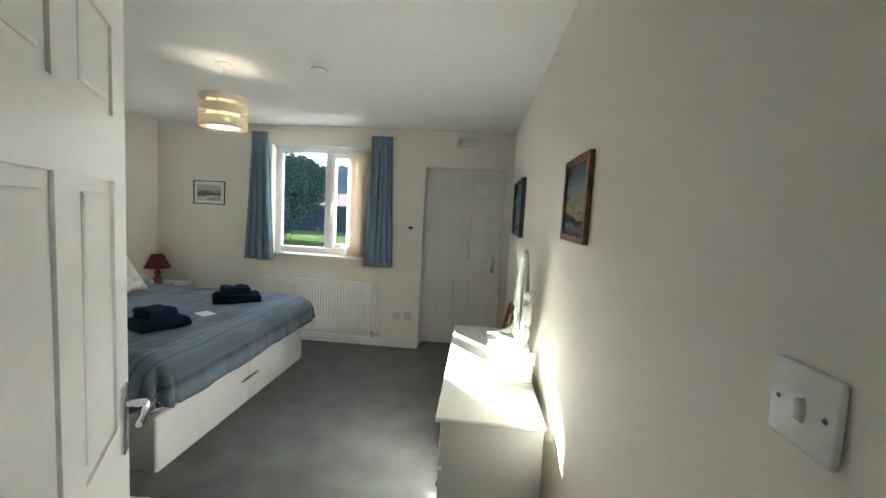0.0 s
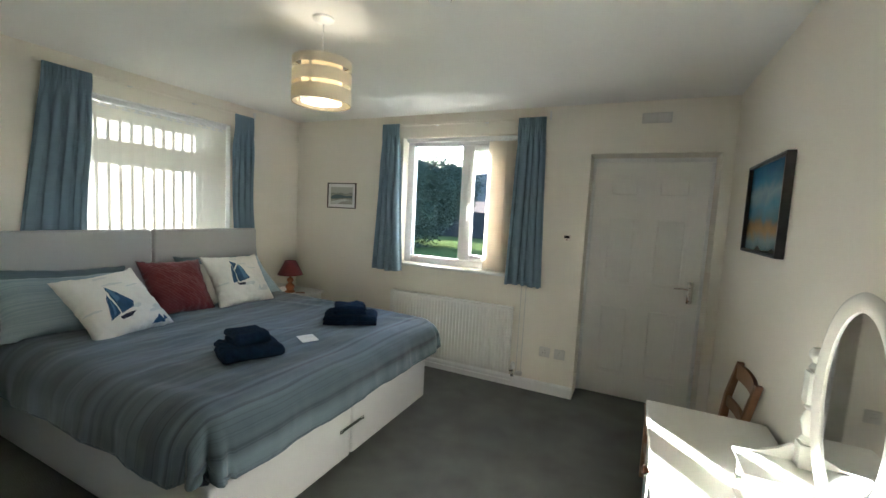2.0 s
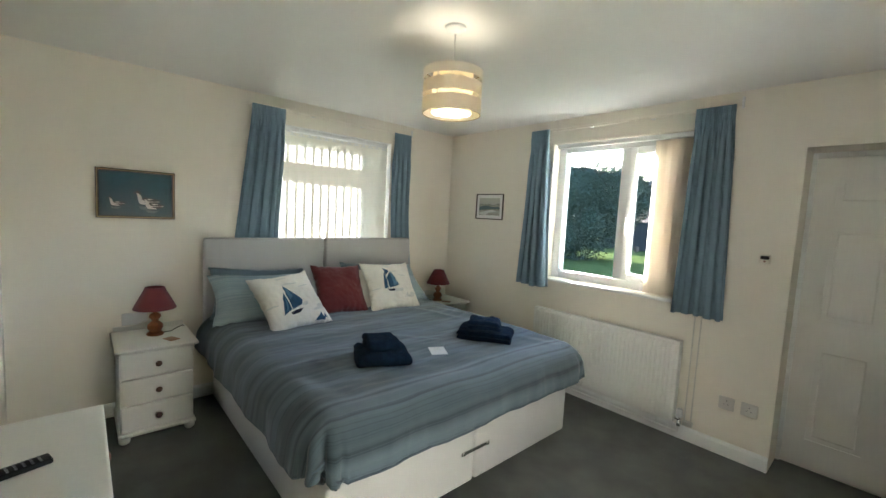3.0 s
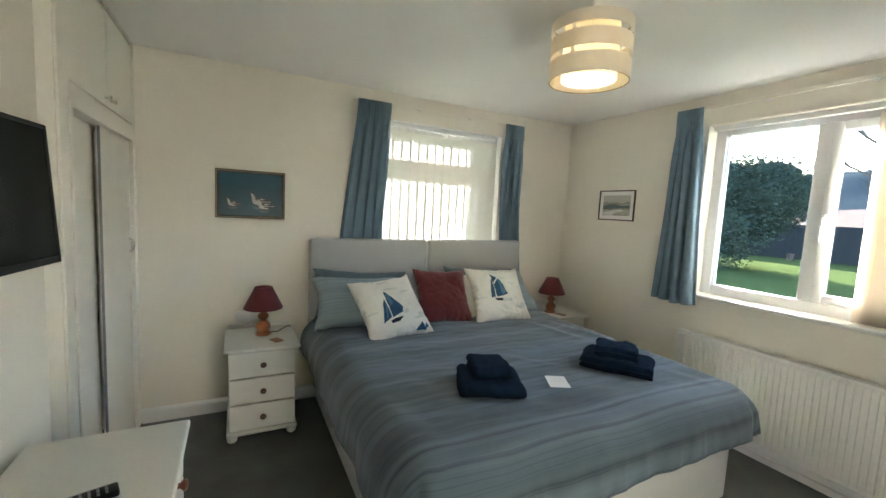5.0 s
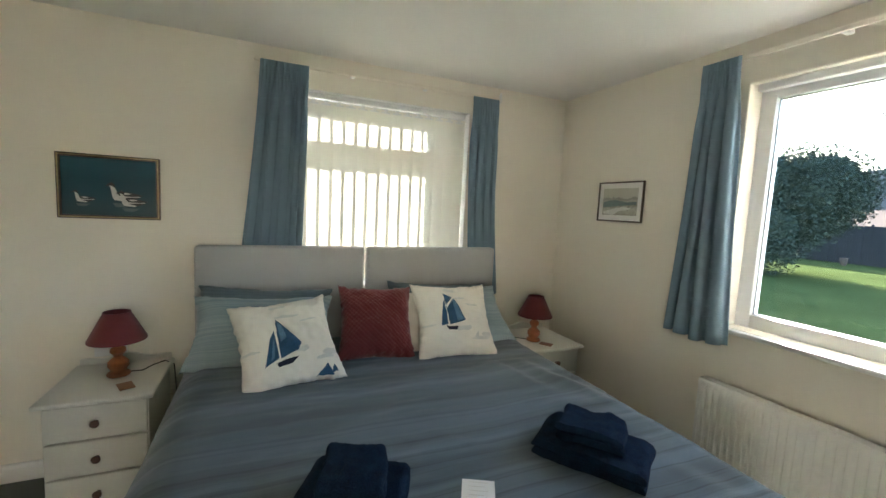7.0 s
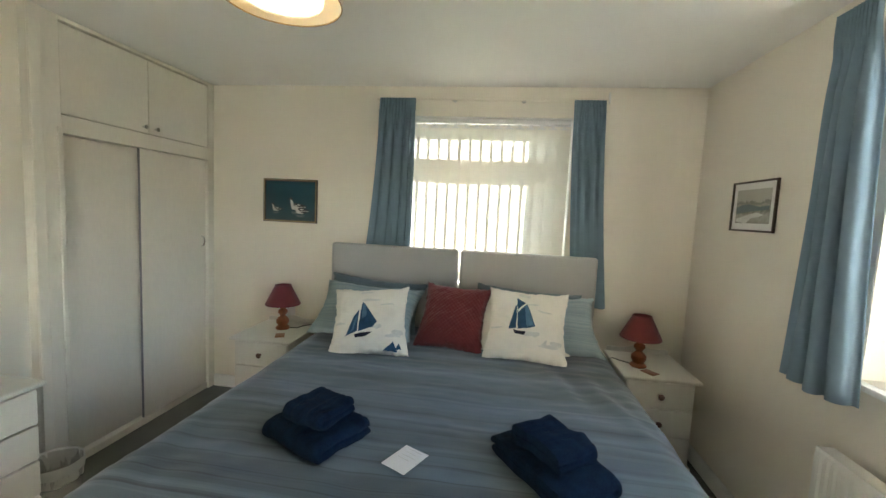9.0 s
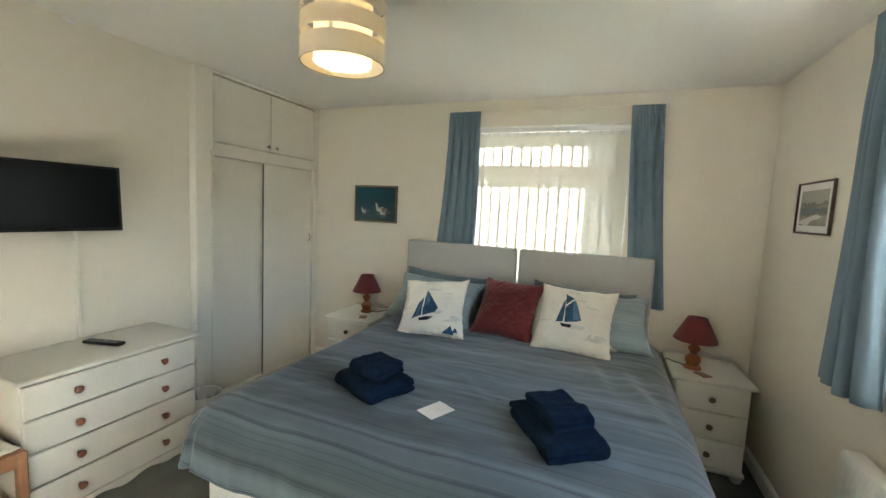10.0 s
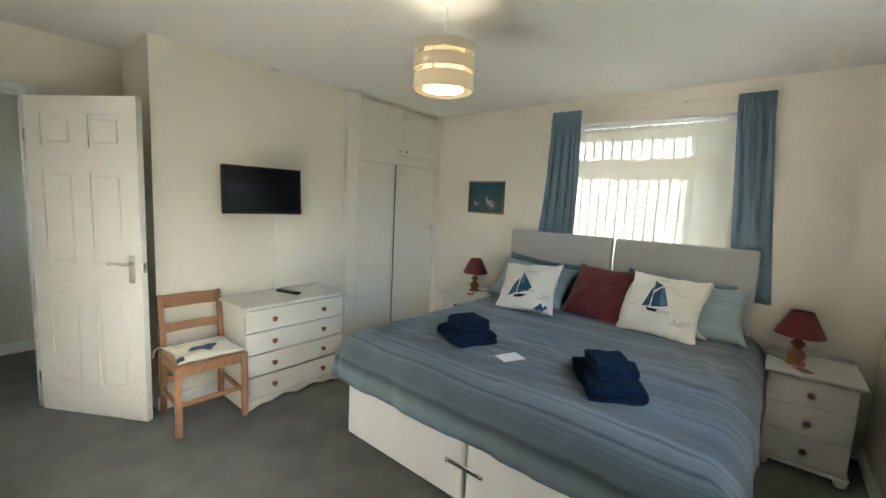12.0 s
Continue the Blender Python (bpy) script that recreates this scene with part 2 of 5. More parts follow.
def panel_wall(us, vs, holes, t0, t1, put):
    """A wall of a grid of cells with openings left out; put(u, v, t) gives the place. Only outer faces are made."""
    bm = bmesh.new()
    seen = {}

    def vert(u, v, t):
        key = (u, v, t)
        if key not in seen:
            seen[key] = bm.verts.new(put(u, v, t))
        return seen[key]

    def filled(i, j):
        if not (0 <= i < len(us) - 1 and 0 <= j < len(vs) - 1):
            return False
        u, v = (us[i] + us[i + 1]) / 2, (vs[j] + vs[j + 1]) / 2
        return not any(a < u < b and c < v < d for a, b, c, d in holes)

    for i in range(len(us) - 1):
        for j in range(len(vs) - 1):
            if not filled(i, j):
                continue
            a, b, c, d = us[i], us[i + 1], vs[j], vs[j + 1]
            for t in (t0, t1):
                bm.faces.new([vert(a, c, t), vert(b, c, t), vert(b, d, t), vert(a, d, t)])
            for di, dj, p, q in ((-1, 0, (a, c), (a, d)), (1, 0, (b, c), (b, d)), (0, -1, (a, c), (b, c)), (0, 1, (a, d), (b, d))):
                if not filled(i + di, j + dj):
                    bm.faces.new([vert(*p, t0), vert(*q, t0), vert(*q, t1), vert(*p, t1)])
    return bm


# ---- the room ----
W, F, H = 4.035, 3.6, 2.40
RET, DW = 2.715, -0.575
ALC0, ALC1, ALCH, ALCY = 3.09, 3.965, 2.015, 3.885
W2X0, W2X1, W2Z0, W2Z1 = 1.355, 2.52, 0.985, 2.195
W1Y0, W1Y1, W1Z0, W1Z1 = 1.50, 2.765, 0.985, 2.195


def structure(name, bm, mat, label, category="wall", smooth=0):
    return solid(name, bm, mat, label, category, kind="structure", smooth=smooth)


structure("floor", bx((-0.0, -2.1, -0.12), (4.9, F + 0.3, 0.0), 0), M_CARPET, "dark grey cut pile carpet over the whole floor", "floor")
structure("ceiling", bx((-0.3, -2.2, H), (5.0, F + 0.35, H + 0.15), 0), M_CEIL, "plain white painted plaster ceiling", "ceiling")
structure("wall_west", panel_wall([-2.2, W1Y0, W1Y1, F], [-0.4, W1Z0, W1Z1, H], [(W1Y0, W1Y1, W1Z0, W1Z1)], 0.0, -0.30, lambda u, v, t: (t, u, v)), M_WALL, "cream painted wall with a wide window behind the bed")
structure("wall_north", panel_wall([-0.30, W2X0, W2X1, ALC0, ALC1, 5.0], [-0.4, -0.001, W2Z0, ALCH, W2Z1, H], [(W2X0, W2X1, W2Z0, W2Z1), (ALC0, ALC1, -0.001, ALCH)], F, F + 0.30, lambda u, v, t: (u, t, v)), M_WALL, "cream painted wall with the garden window and a recessed door")
# the hole is an unseen opening, added to let sky light into the hall
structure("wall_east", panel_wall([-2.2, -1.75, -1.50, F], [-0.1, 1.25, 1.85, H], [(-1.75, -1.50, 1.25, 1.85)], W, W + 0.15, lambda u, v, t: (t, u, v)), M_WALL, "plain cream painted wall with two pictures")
structure("wall_south", join(bx((1.27, -0.12, -0.1), (RET, 0.0, H), 0), bx((RET - 0.12, DW - 0.1, -0.1), (RET, -0.12, H), 0)), M_WALL, "cream painted wall behind the television and chair")
DO0, DO1, DOH = 3.20, 3.985, 2.01
structure("wall_entry", panel_wall([RET, DO0, DO1, W], [-0.1, -0.001, DOH, H], [(DO0, DO1, -0.001, DOH)], DW, DW - 0.10, lambda u, v, t: (u, t, v)), M_WALL, "short cream wall with the bedroom doorway")
structure("wall_hall_south", bx((2.0, -2.0, -0.1), (4.1, -1.9, H), 0), M_WALL, "cream hall wall facing the doorway")
structure("wall_hall_west", bx((2.0, -1.9, -0.1), (2.1, DW - 0.1, H), 0), M_WALL, "cream end wall of the hall")
structure("wall_hall_north", bx((2.1, DW - 0.1, -0.1), (RET - 0.12, DW, H), 0), M_WALL, "cream hall wall beside the doorway")


def skirting(name, a, b, out):
    """A moulded board along a wall from a to b, standing out along out."""
    a, b, out = Vector((*a, 0)), Vector((*b, 0)), Vector((*out, 0))
    prof = [(0, 0), (0.016, 0), (0.016, 0.075), (0.011, 0.088), (0.004, 0.096), (0, 0.096)]
    bm = bmesh.new()
    ends = [[bm.verts.new(p + out * d + Vector((0, 0, z))) for d, z in prof] for p in (a, b)]
    for k in range(len(prof)):
        j = (k + 1) % len(prof)
        bm.faces.new((ends[0][k], ends[0][j], ends[1][j], ends[1][k]))
    bm.faces.new(ends[0])
    bm.faces.new(ends[1][::-1])
    return solid(name, bm, M_GLOSS, "white gloss painted skirting board", "skirting", kind="structure", smooth=0)


for a, b, o in (((0.0, 0.05), (0.0, F), (1, 0)), ((0.016, F), (ALC0, F), (0, -1)), ((ALC1, F), (W, F), (0, -1)), ((W, DW), (W, F - 0.016), (-1, 0)), ((1.27, 0.0), (RET, 0.0), (0, 1)), ((RET, DW), (RET, 0.016), (1, 0)), ((2.1, -1.9), (W, -1.9), (0, 1))):
    skirting("baseboard", a, b, o)


# ---- windows ----
def bar_frame(x0, x1, z0, z1, w, y0, y1, bev=0.006):
    return join(bx((x0, y0, z0), (x0 + w, y1, z1), bev), bx((x1 - w, y0, z0), (x1, y1, z1), bev), bx((x0 + w, y0, z1 - w), (x1 - w, y1, z1), bev), bx((x0 + w, y0, z0), (x1 - w, y1, z0 + w), bev))


# garden window, local x along the wall, y outwards
win = thing("window_2", pose(W2X0, F, W2Z0), "white plastic double glazed garden window with an opening side casement", "window", kind="structure")
ww, wh = W2X1 - W2X0, W2Z1 - W2Z0
part("window_frame", bar_frame(0.002, ww - 0.002, 0.002, wh - 0.002, 0.07, 0.10, 0.17), M_UPVC, win)
MUL = 0.622
part("mullion", bx((MUL - 0.035, 0.10, 0.072), (MUL + 0.035, 0.17, wh - 0.072), 0.006), M_UPVC, win)
part("casement", bar_frame(MUL + 0.037, ww - 0.074, 0.074, wh - 0.074, 0.053, 0.085, 0.15, 0.008), M_UPVC, win)
p = part("pane", bx((0.072, 0.13, 0.072), (MUL - 0.036, 0.136, wh - 0.072), 0), M_GLASS, win, smooth=0)
p.visible_shadow = False
p = part("pane", bx((MUL + 0.09, 0.13, 0.127), (ww - 0.127, 0.136, wh - 0.127), 0), M_GLASS, win, smooth=0)
p.visible_shadow = False
GASKET = bar_frame(0.069, MUL - 0.033, 0.069, wh - 0.069, 0.007, 0.1265, 0.1295, 0)
part("gasket", GASKET, M_GREYP, win, "thin grey rubber seal", smooth=0)
part("gasket", bar_frame(MUL + 0.086, ww - 0.123, 0.123, wh - 0.123, 0.007, 0.1265, 0.1295, 0), M_GREYP, win, "thin grey rubber seal", smooth=0)
part("window_handle", join(bx((MUL + 0.045, 0.072, 0.52), (MUL + 0.067, 0.085, 0.60), 0.005), tube([(MUL + 0.056, 0.078, 0.575), (MUL + 0.056, 0.055, 0.57), (MUL + 0.054, 0.05, 0.53), (MUL + 0.052, 0.055, 0.44)], 0.009)), M_UPVC, win, "white lever window handle")
part("window_sill", bx((-0.02, -0.035, -0.022), (ww + 0.02, 0.10, 0.0015), 0.006), M_GLOSS, win)
part("reveal_lining", bar_frame(0.0015, ww - 0.0015, 0.0, wh - 0.0015, 0.004, 0.001, 0.10, 0), M_WALL, win, smooth=0)

# bed side window, local x along -y of the room, y outwards
win1 = thing("window_1", pose(0, W1Y0, W1Z0, 0, 0, 90), "white plastic window with an upper fanlight behind closed blinds", "window", kind="structure")
w1w = W1Y1 - W1Y0
part("window_frame", bar_frame(0.002, w1w - 0.002, 0.002, wh - 0.002, 0.066, 0.11, 0.18), M_UPVC, win1)
TR = 1.85 - W1Z0
part("transom", bx((0.068, 0.11, TR - 0.035), (w1w - 0.068, 0.18, TR + 0.035), 0.006), M_UPVC, win1)
part("casement", bar_frame(0.07, w1w - 0.07, 0.07, TR - 0.037, 0.04, 0.10, 0.16, 0.006), M_UPVC, win1)
part("fanlight", bar_frame(0.07, w1w - 0.07, TR + 0.037, wh - 0.07, 0.036, 0.10, 0.16, 0.006), M_UPVC, win1)
for z0, z1 in ((0.11, TR - 0.077), (TR + 0.073, wh - 0.106)):
    p = part("pane", bx((0.108, 0.13, z0), (w1w - 0.108, 0.136, z1), 0), M_GLASS, win1, smooth=0)
    p.visible_shadow = False
part("window_sill", bx((-0.02, -0.03, -0.022), (w1w + 0.02, 0.10, 0.0015), 0.006), M_GLOSS, win1)
part("reveal_lining", bar_frame(0.0015, w1w - 0.0015, 0.0, wh - 0.0015, 0.004, 0.001, 0.11, 0), M_GLOSS, win1, smooth=0)

# vertical blinds
def slat(width, length, sag=0.001):
    bm = bmesh.new()
    cols = 5
    rows_ = [[bm.verts.new(((k / cols - 0.5) * width, sag * (1 - (2 * k / cols - 1) ** 2), z)) for k in range(cols + 1)] for z in (-length, -0.02, 0)]
    for a, b in zip(rows_, rows_[1:]):
        for k in range(cols):
            bm.faces.new((a[k], a[k + 1], b[k + 1], b[k]))
    return bm


blind1 = thing("vertical_blind", pose(-0.055, W1Y0, 2.155, 0, 0, 90), "closed cream vertical blind glowing in low sun", "window blind")
part("headrail", bx((0.02, -0.02, -0.0), (w1w - 0.02, 0.02, 0.034), 0.004), M_WHITEP, blind1, "white aluminium headrail")
SL = mesh_of(slat(0.096, 1.125, 0.0012), "slat", M_BLIND, 60)
HK = mesh_of(join(bx((-0.012, -0.003, -0.004), (0.012, 0.003, 0.026), 0.001), bx((-0.03, -0.002, -0.014), (0.03, 0.002, -0.004), 0.001)), "hook", M_WHITEP, 40)
NS = 16
for k in range(NS):
    x = 0.05 + k * (w1w - 0.11) / (NS - 1)
    s_ = new("slat", SL)
    s_.parent = blind1
    s_.matrix_basis = pose(x, 0, -0.008, 0, 0, -3.5)
    h_ = new("hook", HK)
    h_.parent = blind1
    h_.matrix_basis = pose(x, 0, -0.018)

blind2 = thing("vertical_blind", pose(W2X0, F + 0.055, 2.155), "peach vertical blind drawn back into a stack", "window blind")
part("headrail", bx((0.02, -0.02, 0.0), (ww - 0.02, 0.02, 0.034), 0.004), M_WHITEP, blind2, "white aluminium headrail")
SL2 = mesh_of(slat(0.089, 1.145), "slat", M_BLIND2, 60)
for k in range(12):
    s_ = new("slat", SL2)
    s_.parent = blind2
    s_.matrix_basis = pose(0.895 + k * 0.0195, 0.0 + 0.004 * math.sin(k * 3.3), -0.012, 0, 0, 62 + 7 * math.sin(k * 1.7))


# ---- doors ----
def panel_door(w, h):
    """Six panel leaf: x along the width, y through the thickness, z up. Returns the leaf's meshes."""
    cs = [(0.105, w / 2 - 0.055), (w / 2 + 0.055, w - 0.105)]
    rs = [(0.19, 0.795), (0.965, 1.545), (1.685, 1.875)]
    holes = [(a, b, c, d) for a, b in cs for c, d in rs]
    us = sorted({0.0, w, *[x for c in cs for x in c]})
    vs = sorted({0.0, h, *[x for r in rs for x in r]})
    leaf = panel_wall(us, vs, holes, 0.0, 0.04, lambda u, v, t: (u, t, v))
    return leaf, [join(bx((a, 0.007, c), (b, 0.033, d), 0), prism([(a + 0.026, c + 0.026), (b - 0.026, c + 0.026), (b - 0.026, d - 0.026), (a + 0.026, d - 0.026)], 0.0355, Matrix.Translation((0, 0.03775, 0)) @ Matrix.Rotation(radians(90), 4, "X"), 0.009)) for a, b, c, d in holes]


def lever(side, flip):
    """Lever handle on a long back plate; side is the face (-1 or 1) it stands out from, flip the way the lever points."""
    y0 = 0.0 if side < 0 else 0.04
    plate = bx((-0.021, min(y0, y0 + side * 0.009), -0.085), (0.021, max(y0, y0 + side * 0.009), 0.085), 0.003)
    arm = tube([(0, y0 + side * 0.009, 0.035), (0, y0 + side * 0.045, 0.035), (flip * 0.015, y0 + side * 0.055, 0.035), (flip * 0.06, y0 + side * 0.055, 0.038), (flip * 0.115, y0 + side * 0.053, 0.032)], [0.010, 0.009, 0.009, 0.0085, 0.007], 10)
    return plate, arm


def build_door(name, w, h, m, label, handle_u, flip, sides, handle_z=0.97):
    d = thing(name, m, label, "door", kind="structure")
    leaf, panels = panel_door(w, h)
    part("leaf", leaf, M_DOOR, d, smooth=0)
    for p_ in panels:
        part("panel", p_, M_DOOR, d, smooth=20)
    for s in sides:
        plate, arm = lever(s, flip)
        q = part("handle_plate", plate, M_CHROME, d, "polished chrome back plate")
        q.location = (handle_u, 0, handle_z)
        q = part("door_handle", arm, M_CHROME, d, "polished chrome lever")
        q.location = (handle_u, 0, handle_z)
    return d


# bedroom door, folded back into the room
HX, HY, EX, EY = 3.218, -0.52, 2.817, 0.131
door_1 = build_door("door_1", 0.762, 1.98, Matrix.Translation((HX, HY, 0.008)) @ Matrix.Rotation(math.atan2(EY - HY, EX - HX), 4, "Z"), "white six panel bedroom door standing wide open", 0.702, -1, (-1, 1))
part("latch", bx((0.7605, 0.010, 0.95), (0.766, 0.03, 1.01), 0.002), M_CHROME, door_1, "small steel latch plate")
for z in (0.22, 1.75):
    part("hinge", join(lathe([(0, -0.04), (0.006, -0.04), (0.006, 0.04), (0, 0.04)], 10, (-0.004, -0.004, z)), bx((-0.003, 0.0, z - 0.04), (0.0, 0.03, z + 0.04), 0)), M_CHROME, door_1)
# lining and architrave of the doorway
structure("door_frame", join(bx((DO0, DW - 0.104, 0), (DO0 + 0.028, DW + 0.004, DOH), 0.002), bx((DO1 - 0.028, DW - 0.104, 0), (DO1, DW + 0.004, DOH), 0.002), bx((DO0 + 0.028, DW - 0.104, DOH - 0.022), (DO1 - 0.028, DW + 0.004, DOH), 0.002)), M_GLOSS, "white gloss door lining", "door frame")
structure("trim", join(bx((DO0 - 0.055, DW, 0), (DO0 - 0.002, DW + 0.018, DOH + 0.055), 0.005), bx((DO0 - 0.002, DW, DOH + 0.002), (W - 0.018, DW + 0.018, DOH + 0.055), 0.005)), M_GLOSS, "white gloss architrave round the doorway", "trim")

# closed door in the recess
door_2 = build_door("door_2", ALC1 - ALC0 - 0.05, 1.975, pose(ALC0 + 0.025, ALCY - 0.03, 0.006), "white six panel door closed in a deep recess", 0.765, -1, (-1,), 0.955)
part("thumb_turn", join(lathe([(0, 0), (0.011, 0), (0.011, 0.02), (0, 0.022)], 14), bx((-0.004, -0.012, 0.02), (0.004, 0.012, 0.034), 0.002)), M_CHROME, door_2).matrix_basis = pose(0.765, -0.008, 0.905, 90)
structure("door_frame", join(bx((ALC0, ALCY - 0.036, 0), (ALC0 + 0.024, F + 0.297, ALCH), 0.002), bx((ALC1 - 0.024, ALCY - 0.036, 0), (ALC1, F + 0.297, ALCH), 0.002), bx((ALC0 + 0.024, ALCY - 0.036, 1.984), (ALC1 - 0.024, F + 0.297, ALCH), 0.002)), M_GLOSS, "white gloss frame inside the recess", "door frame")
structure("door_backing", bx((ALC0 - 0.05, F + 0.301, -0.1), (ALC1 + 0.05, F + 0.34, 2.2), 0), M_BRICK, "plain blank panel closing the recess outside", "wall")

# ---- built in wardrobe ----
wd = thing("built_in_wardrobe", pose(0, 0, 0), "cream painted built in wardrobe with two sliding doors and top cupboards", "wardrobe")
part("body", join(bx((-0.001, -0.62, 0), (1.27, -0.60, H - 0.001), 0), bx((1.25, -0.60, 0), (1.27, -0.121, H - 0.001), 0)), M_WARD, wd, smooth=0)
part("stile", bx((1.125, -0.02, 0), (1.268, 0.046, H - 0.002), 0.003), M_WARD, wd, smooth=20)
part("cover_strip", bx((1.215, 0.046, 0), (1.268, 0.056, H - 0.002), 0.004), M_WARD, wd, smooth=20)
part("cover_strip", bx((1.125, 0.046, 0), (1.150, 0.056, 1.85), 0.004), M_WARD, wd, smooth=20)
part("stile", bx((0.002, -0.02, 0), (0.068, 0.046, H - 0.002), 0.003), M_WARD, wd, smooth=20)
part("rail", join(bx((0.068, -0.06, 1.818), (1.125, 0.0475, 1.908), 0.003), bx((0.068, -0.02, 2.378), (1.125, 0.046, H - 0.002), 0.003)), M_WARD, wd, smooth=20)
part("plinth", bx((0.068, -0.06, 0.0), (1.125, 0.03, 0.045), 0.003), M_WARD, wd, smooth=20)
sd = part("sliding_door", bx((0.60, -0.034, 0.047), (1.124, -0.014, 1.816), 0.002), M_WARD, wd, smooth=20)
part("finger_pull", join(lathe([(0, 0), (0.012, 0), (0.014, 0.003), (0.0, 0.003)], 16), bx((-0.006, -0.03, 0.0), (0.006, 0.03, 0.004), 0.002)), M_CHROME, sd).matrix_basis = pose(1.10, -0.014, 1.16, -90)
sd = part("sliding_door", bx((0.07, 0.004, 0.047), (0.645, 0.024, 1.816), 0.002), M_WARD, wd, smooth=20)
part("door_handle", tube([(0.115, 0.024, 1.235), (0.115, 0.042, 1.225), (0.115, 0.05, 1.195), (0.115, 0.042, 1.165), (0.115, 0.024, 1.155)], 0.006), M_CHROME, sd, "small chrome bow handle")
# solid grey strip stands in for the shade in the door gap
part("gap_shade_strip", bx((0.6455, 0.012, 0.047), (0.6530, 0.0225, 1.816), 0.001), M_GREYP, wd, "dark strip drawing the shaded gap where the sliding doors overlap", smooth=20)
for a, b, k in ((0.07, 0.594, 0.55), (0.598, 1.123, 0.64)):
    cd = part("cupboard_door", bx((a, 0.02, 1.915), (b, 0.043, 2.366), 0.003), M_WARD, wd, smooth=20)
    part("knob", lathe([(0, 0), (0.006, 0), (0.006, 0.012), (0.013, 0.02), (0.013, 0.026), (0.0, 0.03)], 14), M_CHROME, cd).matrix_basis = pose(k, 0.043, 1.95, -90)


# ---- drawers ----
def knob_mesh():
    return mesh_of(lathe([(0, 0), (0.009, 0), (0.008, 0.010), (0.0165, 0.018), (0.018, 0.024), (0.013, 0.030), (0, 0.032)], 16), "knob", M_KNOB, 50)


KNOB = knob_mesh()
M_KNOBD = material("dark brown wooden knob", (0.10, 0.045, 0.028), 0.4, 0, 0.25, 30, 120, 0.05, 0.0005)
KNOBD = KNOB.copy()
KNOBD.materials[0] = M_KNOBD
KNOBW = mesh_of(lathe([(0, 0), (0.006, 0), (0.005, 0.008), (0.010, 0.013), (0.009, 0.018), (0, 0.02)], 14), "knob", M_FURN, 50)


def add_knob(parent, m, mesh=KNOB):
    k = new("knob", mesh)
    k.parent = parent
    k.matrix_basis = m
    return k


def scallop(w, h, n=64):
    """Outline of a wavy skirt board, w wide, hanging from y = h to feet at y = 0."""
    pts = [(-w / 2, h), (-w / 2, 0), (-w / 2 + 0.05, 0)]
    for k in range(n + 1):
        u = k / n
        a = -w / 2 + 0.05 + u * (w - 0.1)
        lift = min(1, 8 * min(u, 1 - u))
        pts.append((a, 0.004 + h * (0.42 * lift + 0.16 * lift * math.cos(u * 6 * math.pi))))
    pts += [(w / 2 - 0.05, 0), (w / 2, 0), (w / 2, h)]
    return pts


def chest(name, m, w, d, h, rows_, label, group=""):
    """Local x along the width (centred), front at y = 0 facing +y, back at y = -d."""
    c = thing(name, m, label, "chest of drawers", group)
    part("body", join(bx((-w / 2, -d, 0.0), (-w / 2 + 0.018, -0.012, h - 0.022), 0.002), bx((w / 2 - 0.018, -d, 0.0), (w / 2, -0.012, h - 0.022), 0.002), bx((-w / 2 + 0.018, -d, 0.05), (w / 2 - 0.018, -d + 0.008, h - 0.022), 0), bx((-w / 2 + 0.018, -d + 0.01, 0.062), (w / 2 - 0.018, -0.024, h - 0.024), 0)), M_FURN, c, smooth=20)
    top = bx((-w / 2 - 0.022, -d - 0.004, h - 0.022), (w / 2 + 0.022, 0.024, h), 0.009, 3)
    part("top", top, M_FURN, c, smooth=40)
    part("plinth", prism(scallop(w, 0.07), 0.016, Matrix.Translation((0, -0.004, 0)) @ Matrix.Rotation(radians(90), 4, "X"), 0.002), M_FURN, c, "scalloped skirt board", smooth=30)
    lo, hi = 0.074, h - 0.030
    step = (hi - lo) / rows_
    for k in range(rows_):
        z0 = lo + k * step
        dr = part("drawer", bx((-w / 2 + 0.004, -0.022, z0 + 0.004), (w / 2 - 0.004, 0.004, z0 + step - 0.004), 0.006, 3), M_FURN, c, smooth=40)
        for s in (-1, 1):
            add_knob(dr, pose(s * 0.252 * w, 0.004, z0 + step / 2, -90))
    return c


chest("chest_of_drawers", pose(1.957, 0.432, 0), 0.775, 0.40, 0.727, 4, "ivory painted chest of four drawers with brown wooden knobs", "painted bedroom furniture")
chest("dressing_chest", pose(3.587, 1.465, 0, 0, 0, 90), 1.37, 0.415, 0.70, 3, "long white painted dressing chest under an oval mirror", "painted bedroom furniture")


